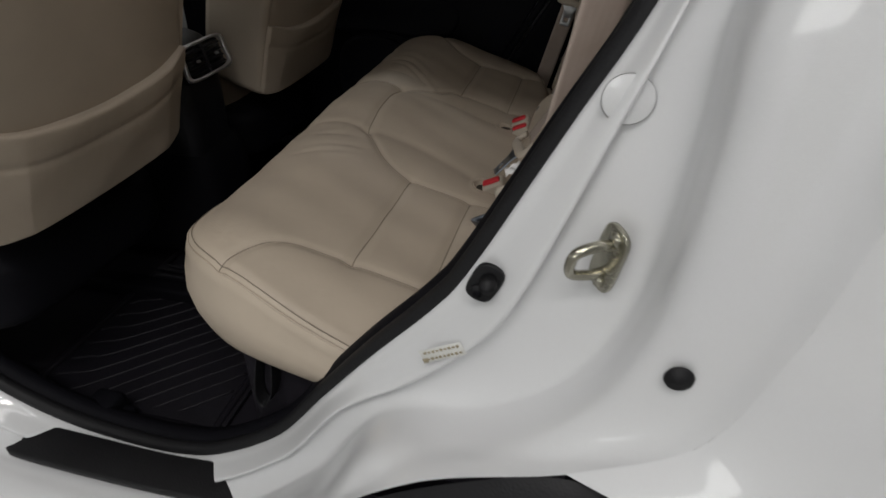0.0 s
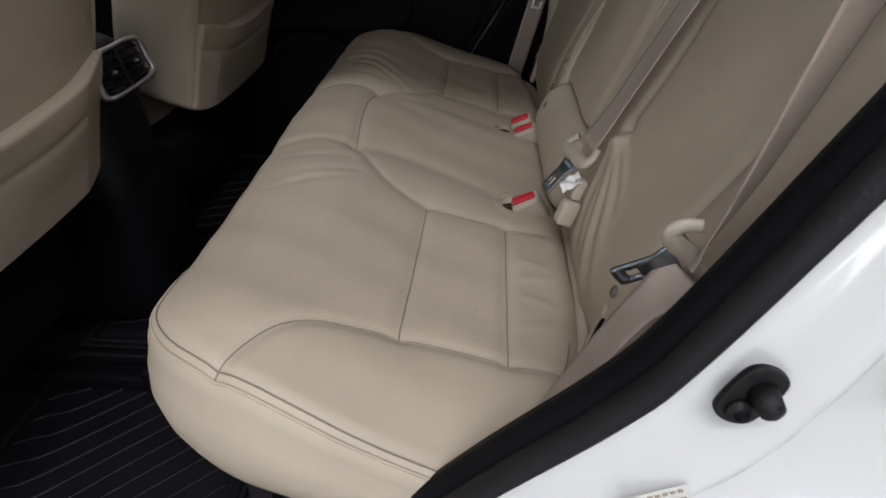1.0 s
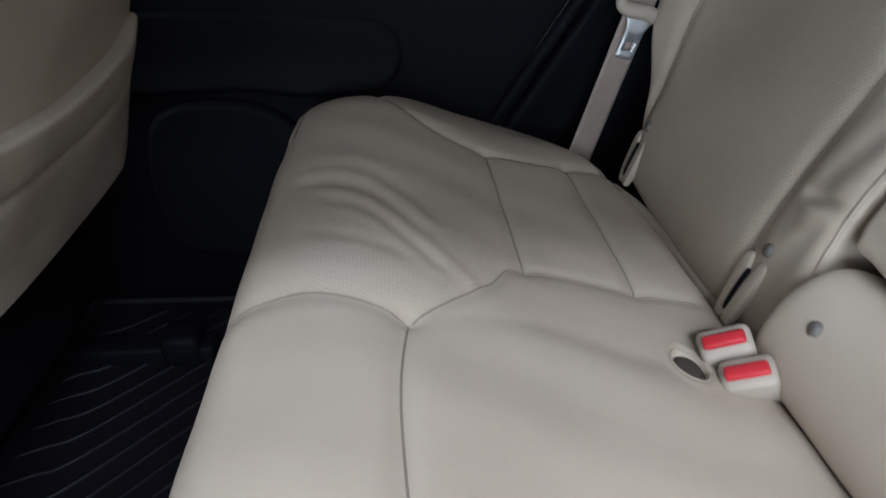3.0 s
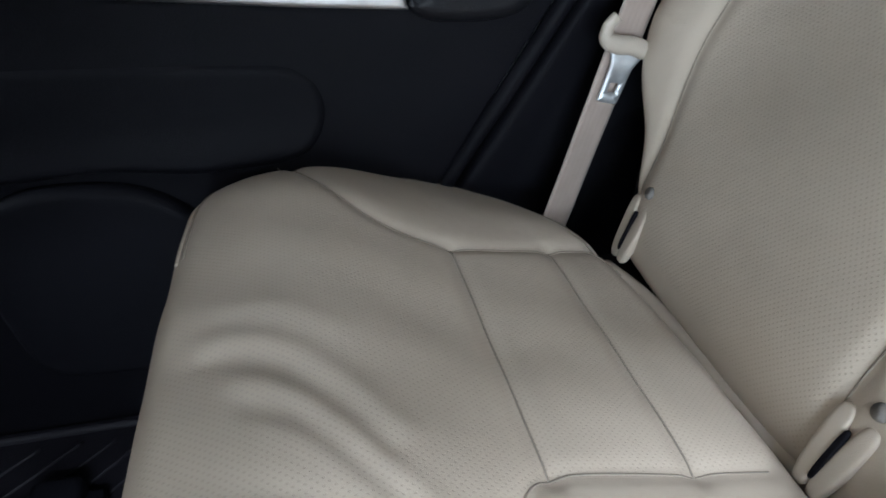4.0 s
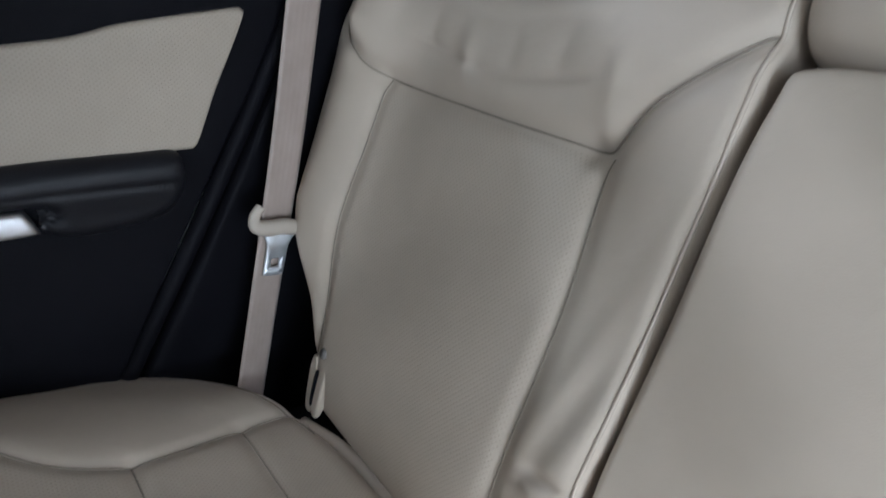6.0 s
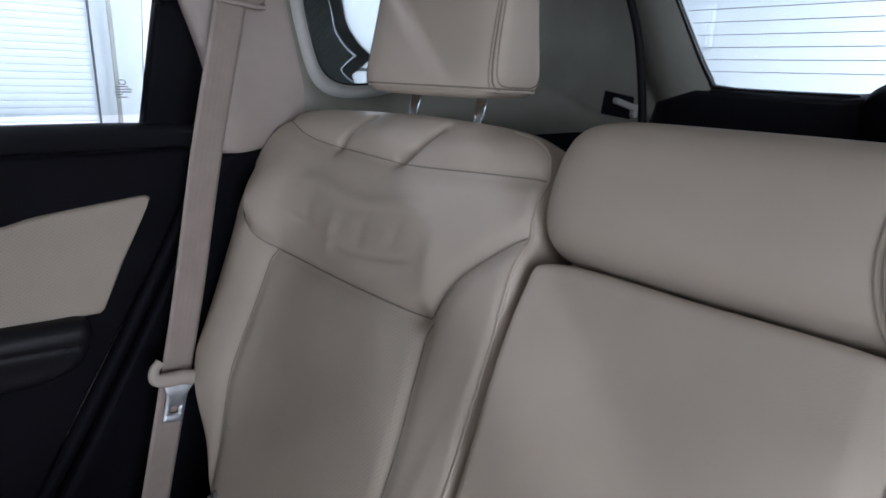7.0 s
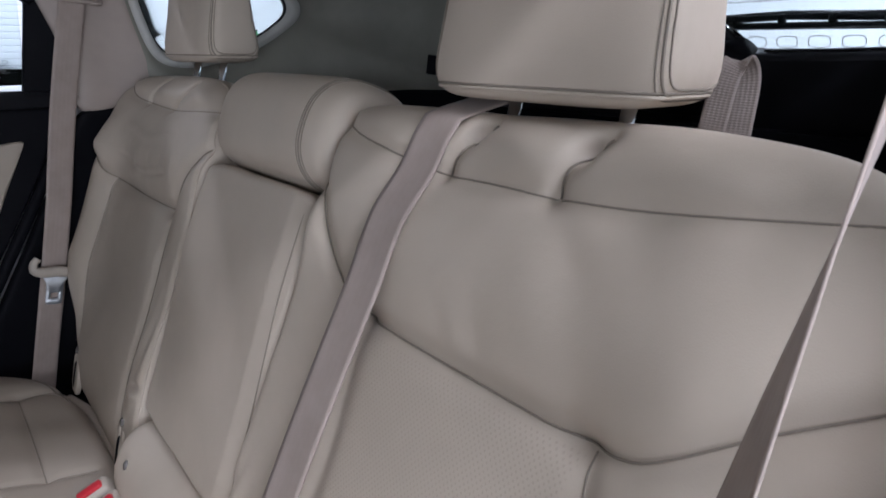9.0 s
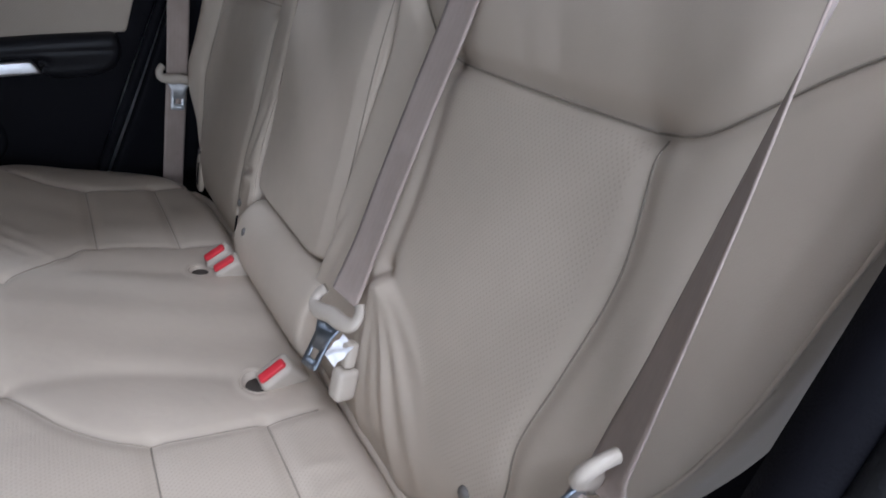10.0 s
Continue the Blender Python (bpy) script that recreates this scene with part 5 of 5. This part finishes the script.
# ---- far rear door ----
DOOR = axes((0, 1.665, 0), (1, 0, 0), (0, 0, 1), (0, -1, 0))
door = thing("rear_door", "closed black rear door lining with beige insert and silver pull", "car door")
part("panel", prism([(-0.78, 0.38), (0.08, 0.38), (0.22, 0.55), (0.32, 0.72), (0.43, 0.91), (0.54, 1.09), (0.60, 1.20), (0.60, 1.24), (-0.78, 1.24)], 0.030, 0.006), M_BLACK, door, "black grained plastic", m=DOOR)
pad("insert", [(-0.6, 1.13), (-0.1, 1.140), (0.30, 1.152), (0.41, 1.168), (0.50, 1.178), (0.532, 1.181), (0.537, 1.176), (0.520, 1.14), (0.494, 1.09), (0.468, 1.036), (0.462, 1.029), (0.45, 1.028), (0.35, 1.033), (0.27, 1.036), (-0.1, 1.035), (-0.6, 1.03), (-0.62, 1.08)], lambda p, q: 0.036 + 0 * p, 0.01, 0.006, leather("door_insert_leather", tuple(v * 0.84 for v in BEIGE), True), door, m=DOOR, nt=300, ni=24, perf=[[(-0.7, 1.0), (0.6, 1.0), (0.6, 1.2), (-0.7, 1.2)]], label="beige punched leather insert", axis=0)
pad("door_armrest", [(-0.45, 1.045), (0.0, 1.045), (0.27, 1.04), (0.40, 1.034), (0.438, 1.030), (0.445, 1.010), (0.442, 0.985), (0.426, 0.962), (0.40, 0.952), (0.36, 0.949), (0.314, 0.953), (0.293, 0.968), (0.280, 0.995), (0.0, 1.0), (-0.45, 1.0), (-0.47, 1.02)], lambda p, q: 0.050 + 0.010 * np.exp(-((q - 1.01) / 0.03) ** 2), 0.03, 0.018, M_BLACK2, door, [([(-0.4, 1.018), (0.1, 1.016), (0.30, 1.008), (0.445, 0.997)], 0.003, 0.005, False)], m=DOOR, nt=360, ni=26, axis=0, label="soft black armrest")
part("pull_bar", prism([(-0.50, 1.025), (-0.1, 0.995), (0.05, 0.981), (0.17, 0.973), (0.292, 0.967), (0.287, 0.982), (0.280, 0.995), (0.17, 1.001), (-0.1, 1.013), (-0.5, 1.04)], 0.056, 0.006), M_SILVER, door, "satin silver pull bar", m=DOOR)
pad("window_sill", [(-0.75, 1.185), (0.0, 1.182), (0.5, 1.19), (0.60, 1.20), (0.62, 1.235), (0.60, 1.268), (0.0, 1.268), (-0.75, 1.27), (-0.77, 1.23)], lambda p, q: 0.012 - 0.5 * np.clip(q - 1.20, 0, 1) * 1.3, 0.06, 0.014, M_BLACK2, door, m=DOOR, nt=260, ni=16, axis=0)
part("window_pane", prism([(-0.62, 1.255), (0.572, 1.262), (0.592, 1.44), (0.58, 1.56), (-0.5, 1.58), (-0.62, 1.5)], 0.004), M_GLASS, door, m=axes((0, 1.735, 0), (1, 0, 0), (0, 0.12, 1), (0, -1, 0.12)) @ pose(0, 0, 0.15))
part("window_divider", prism([(0.560, 1.25), (0.598, 1.44), (0.606, 1.47), (0.65, 1.46), (0.675, 1.38), (0.70, 1.25)], 0.025, 0.006), M_BLACK, door, "black corner cover", m=axes((0, 1.735, 0), (1, 0, 0), (0, 0, 1), (0, -1, 0)))
part("frame_rail", prism([(-0.70, 1.52), (0.3, 1.54), (0.52, 1.50), (0.60, 1.43), (0.63, 1.45), (0.55, 1.55), (0.3, 1.60), (-0.70, 1.60)], 0.03, 0.006), M_BLACK, door, m=axes((0, 1.72, 0), (1, 0, 0), (0, 0, 1), (0, -1, 0)))
pad("speaker_pod", [(-0.17, 0.52), (0.0, 0.52), (0.06, 0.60), (0.06, 0.70), (0.02, 0.755), (-0.04, 0.785), (-0.14, 0.785), (-0.20, 0.74), (-0.21, 0.62)], lambda p, q: 0.052 + 0 * p, 0.03, 0.014, M_BLACK, door, m=DOOR, nt=200, ni=16, label="raised black speaker cover")
pad("bottle_shelf", [(-0.25, 0.795), (-0.05, 0.80), (0.05, 0.79), (0.16, 0.80), (0.20, 0.85), (0.18, 0.90), (0.10, 0.915), (-0.25, 0.915), (-0.30, 0.86)], lambda p, q: 0.034 + 0.012 * np.exp(-((q - 0.80) / 0.03) ** 2), 0.02, 0.014, M_BLACK, door, m=DOOR, nt=200, ni=18)
mark = thing("window_print", "small grey printed marking on the side window", "marking")
GL = axes((0, 1.735, 0), (1, 0, 0), (0, 0.12, 1), (0, -1, 0.12)) @ pose(0, 0, 0.157)
for k, (dx, w) in enumerate(((0.0, 0.03), (0.004, 0.036), (0.002, 0.04), (-0.008, 0.018), (-0.002, 0.024))):
    part("print_bar", rbox(w * 0.6, 0.0014, 0.0006, 0.0002, 1), M_DARKGREY, mark, m=GL @ pose(0.545 + 0.6 * dx, 1.300 - 0.0036 * k, 0))
part("print_emblem", frame_plate([(-0.006, -0.005), (0.006, -0.005), (0.007, 0.005), (-0.007, 0.005)], [(-0.0045, -0.0035), (0.0045, -0.0035), (0.0052, 0.0035), (-0.0052, 0.0035)], 0.0005, 32), M_DARKGREY, mark, m=GL @ pose(0.547, 1.306, 0) @ Matrix.Scale(0.6, 4))

# far pillar, black lower trim and weatherstrip
tube("door_weatherstrip", spline([(0.62, 1.655, 1.48), (0.650, 1.655, 1.36), (0.625, 1.65, 1.24), (0.575, 1.645, 1.13), (0.455, 1.64, 0.925), (0.36, 1.64, 0.77), (0.25, 1.65, 0.58), (0.12, 1.65, 0.44)], 120), 0.011, M_BLACK, None, sides=10)
tagged(bpy.data.objects["door_weatherstrip"], "black rubber weatherstrip along the closed door", kind="structure")
SIDE = axes((0, 1.675, 0), (1, 0, 0), (0, 0, 1), (0, -1, 0))
lower_trim, _ = pad("lower_trim", [(0.20, 0.46), (0.34, 0.70), (0.46, 0.90), (0.58, 1.11), (0.64, 1.222), (0.72, 1.235), (0.84, 1.25), (0.88, 1.0), (0.88, 0.60), (0.6, 0.44)], lambda p, q: 0.03 + 0.012 * np.exp(-((p - 0.35 - (q - 0.7) * 0.56) / 0.05) ** 2), 0.03, 0.012, M_BLACK, None, m=SIDE, nt=260, ni=30)
tagged(lower_trim, "black grained plastic trim below the pillar", kind="structure")
pillar, _ = pad("pillar_trim", [(0.55, 1.60), (0.60, 1.46), (0.635, 1.34), (0.645, 1.232), (0.74, 1.235), (0.83, 1.25), (0.80, 1.32), (0.775, 1.40), (0.755, 1.50), (0.74, 1.60), (0.67, 1.62)], lambda p, q: 0.032 + 0.01 * np.exp(-((p - 0.66) / 0.04) ** 2), 0.03, 0.014, M_PILLAR, None, m=SIDE, nt=240, ni=24)
tagged(pillar, "beige plastic pillar trim around the belt guide", kind="structure")

# quarter window and cargo side
SIDE_IN = Matrix.Translation((0.8, 1.675, 0)) @ pose(0, 0, 0, 0, 0, -8.5) @ Matrix.Translation((-0.8, -1.675, 0)) @ SIDE
QW = [(0.766, 1.586), (0.781, 1.5), (0.796, 1.41), (0.821, 1.345), (0.876, 1.328), (0.968, 1.345), (1.049, 1.384), (1.098, 1.427), (1.076, 1.471), (0.968, 1.536), (0.866, 1.583)]
cqw = np.array([0.90, 1.455])
big = [tuple(cqw + (np.array(p) - cqw) * 1.16) for p in QW]
side = thing("quarter_window", "rear quarter window in a pale grey moulded surround", "window", kind="structure")
part("surround", frame_plate(big, QW, 0.03, 260, cqw), M_GREY_PL, side, "pale grey plastic surround", m=SIDE_IN @ pose(0, 0, 0.012))
part("seal", frame_plate([tuple(cqw + (np.array(p) - cqw) * 1.004) for p in QW], [tuple(cqw + (np.array(p) - cqw) * 0.972) for p in QW], 0.006, 260, cqw), M_RUBBER, side, "black glazing edge", m=SIDE_IN @ pose(0, 0, 0.033))
part("pane", prism(QW, 0.004, 0, 120), M_GLASS, side, m=SIDE_IN @ pose(0, 0, 0.026))
CT = [(0.70, 1.70), (0.74, 1.50), (0.79, 1.27), (0.90, 1.235), (1.15, 1.235), (1.40, 1.24), (1.58, 1.235), (1.60, 1.27), (1.555, 1.44), (1.49, 1.56), (1.42, 1.70), (1.1, 1.72)]
part("cargo_trim", frame_plate(CT, big, 0.028, 420, cqw), M_OLIVE, side, "olive grey cargo side trim", m=SIDE_IN @ pose(0, 0, 0.006))
EDGE = [(1.43, 1.555, 1.70), (1.484, 1.545, 1.56), (1.548, 1.535, 1.44), (1.592, 1.528, 1.27), (1.597, 1.527, 1.15)]
SEALT = [(1.655, 1.69, 1.70), (1.66, 1.652, 1.588), (1.66, 1.600, 1.455), (1.66, 1.561, 1.266), (1.66, 1.548, 1.15)]
rp = loft("rear_pillar_trim", [EDGE, [(a[0] + 0.028, a[1] + 0.004, a[2]) for a in EDGE], [(a[0] - 0.004, a[1] + 0.012, a[2]) for a in SEALT], SEALT], 60, M_OLIVE, None, across=5)
tube("cargo_edge_seal", spline([(a[0] + 0.012, a[1] - 0.004, a[2]) for a in EDGE], 60), 0.011, M_RUBBER, None, sides=10)
tagged(bpy.data.objects["cargo_edge_seal"], "black rubber seal between the cargo trim and the pillar", kind="structure")
tagged(rp, "olive grey rear pillar trim rolled towards the tailgate", kind="structure")
tube("tailgate_seal", spline(SEALT, 60), 0.012, M_RUBBER, None, sides=10)
tagged(bpy.data.objects["tailgate_seal"], "black rubber seal along the tailgate opening", kind="structure")
tagged(slab("rear_corner_post", 1.60, 1.82, 1.655, 1.76, 0.9, 1.66, M_OLIVE), "olive grey panel closing the rear corner")
tagged(slab("cargo_side_lower", 0.86, 1.70, 1.60, 1.66, 0.60, 1.25, M_BLACK), "black lower cargo side trim")
hk = thing("bag_hook", "small recessed bag hook in the cargo trim", "hook")
# flat black plate paints the dark inside of the hook's recess
part("recess_shade", rbox(0.10, 0.05, 0.006, 0.003), M_BLACK, hk, m=SIDE_IN @ pose(1.525, 1.297, 0.034, 0, 0, -8))
part("hook_arm", rbox(0.07, 0.014, 0.016, 0.005), M_GREY_PL, hk, m=SIDE_IN @ pose(1.535, 1.300, 0.044, 0, 0, -14))
part("hook_tip", rbox(0.016, 0.03, 0.016, 0.005), M_GREY_PL, hk, m=SIDE_IN @ pose(1.57, 1.285, 0.044))
tagged(slab("outer_side", -1.35, 1.76, 1.76, 1.80, 0.3, 1.24, M_PAINT), "white painted far side of the car body")

# ---- tailgate ----
TG = axes((1.70, YC, 1.335), (0, -1, 0), Vector((-0.42, 0, 0.907)).normalized(), Vector((-0.907, 0, -0.42)).normalized())
tail = thing("tailgate", "tailgate with heated rear window and black lower lining", "tailgate")
GW = [(-0.44, 0.0), (-0.20, -0.006), (-0.155, -0.002), (-0.10, 0.045), (-0.05, 0.062), (0.05, 0.062), (0.10, 0.045), (0.155, -0.002), (0.20, -0.006), (0.44, 0.0), (0.478, 0.03), (0.535, 0.20), (0.585, 0.36), (0.55, 0.40), (0, 0.41), (-0.55, 0.40), (-0.585, 0.36), (-0.535, 0.20), (-0.478, 0.03)]
part("rear_glass", prism([(-0.66, -0.12), (0.66, -0.12), (0.66, 0.44), (-0.66, 0.44)], 0.004), M_GLASS, tail, m=TG @ pose(0, 0, -0.03))
OUT = [(-0.62, -0.10), (-0.25, -0.10), (-0.16, -0.10), (-0.10, -0.10), (-0.05, -0.10), (0.05, -0.10), (0.10, -0.10), (0.16, -0.10), (0.25, -0.10), (0.62, -0.10), (0.66, -0.02), (0.68, 0.20), (0.70, 0.36), (0.62, 0.46), (0, 0.47), (-0.62, 0.46), (-0.70, 0.36), (-0.68, 0.20), (-0.66, -0.02)]
part("window_frame", frame_plate(OUT, GW, 0.03, 320), M_OLIVE, tail, "olive grey plastic window frame", m=TG @ pose(0, 0, -0.02))
part("glazing_edge", frame_plate(GW, [(x * 0.985, z + (0.006 if z < 0.1 else -0.004)) for x, z in GW], 0.012, 320), M_GLOSSBLACK, tail, "thin black glazing edge", m=TG @ pose(0, 0, -0.012))
LOW = [(-0.66, -0.5), (0.66, -0.5), (0.68, -0.2), (0.60, -0.03), (0.50, 0.004), (0.44, 0.003), (0.20, -0.003), (0.155, 0.001), (0.10, 0.048), (0.05, 0.065), (-0.05, 0.065), (-0.10, 0.048), (-0.155, 0.001), (-0.20, -0.003), (-0.44, 0.003), (-0.50, 0.004), (-0.60, -0.03), (-0.68, -0.2)]
part("lower_lining", prism(LOW, 0.035, 0.01), M_BLACK2, tail, "black plastic lining", m=TG @ pose(0, 0, -0.015))
part("motor_cover", superbox(0.17, 0.09, 0.05, 0.6, 0.6), M_BLACK, tail, m=TG @ pose(0, -0.05, 0.01))
for k in range(13):
    z = 0.035 + 0.028 * k
    w = 0.47 + z * 0.28
    tube("heater_wire", [(-w, z, -0.024), (0, z, -0.024), (w, z, -0.024)], 0.0007, M_DARKGREY, tail, m=TG, sides=4)
for k in range(6):
    part("glass_print", frame_plate([(-0.016, -0.010), (0.016, -0.010), (0.016, 0.010), (-0.016, 0.010)], [(-0.0148, -0.0088), (0.0148, -0.0088), (0.0148, 0.0088), (-0.0148, 0.0088)], 0.0005, 48), M_GREY_PL, tail, m=TG @ pose(0.15 + 0.058 * k, 0.008, -0.024))
wip = thing("rear_wiper", "black rear wiper resting along the window foot", "wiper")
tube("arm", [(0.05, 0.045, -0.05), (0.2, 0.048, -0.055), (0.42, 0.042, -0.05)], 0.009, M_RUBBER, wip, m=TG)
tube("blade", [(0.02, 0.034, -0.042), (0.25, 0.032, -0.042), (0.48, 0.028, -0.042)], 0.007, M_RUBBER, wip, m=TG)
for k in range(4):
    part("clip", rbox(0.014, 0.03, 0.012, 0.003), M_RUBBER, wip, m=TG @ pose(0.10 + 0.09 * k, 0.040, -0.046))

# ---- things in the garage ----
work_stand(2.40, 4.25, 1.365)
canister(2.20, 4.22, 1.38, 0.030, 0.055, M_GREEN, "small green spray bottle on the work stand")
canister(2.50, 4.25, 1.38, 0.03, 0.07, M_DARKGREY, "small dark spray bottle on the work stand")
canister(2.26, 4.20, 1.125, 0.07, 0.14, M_BLUE, "blue plastic canister on the lower shelf", "canister")
tagged(part("cleaning_cloth", superbox(0.06, 0.05, 0.012, 0.7, 0.7), M_YELLOW, None, m=pose(2.36, 4.14, 1.387)), "folded yellow cleaning cloth on the work stand", "cloth")
wb = thing("wall_box", "flat white metal box on the garage wall", "wall box")
part("case", rbox(0.06, 0.52, 0.36, 0.012), M_CLAD, wb, m=pose(GX1 - 0.03, 3.48, 1.81))
part("lid", rbox(0.016, 0.46, 0.30, 0.006), M_WALL, wb, m=pose(GX1 - 0.064, 3.48, 1.81))
# housings for every lamp above, none in view; five only carry added fill
for lx, ly, lz, ll, lp in LAMPS:
    t = thing("tube_lamp", "unseen white ceiling tube lamp housing", "lamp", "ceiling lamps")
    part("housing", rbox(ll + 0.1, 0.18, 0.03, 0.006), M_WALL, t, m=pose(lx, ly, lz + 0.03))
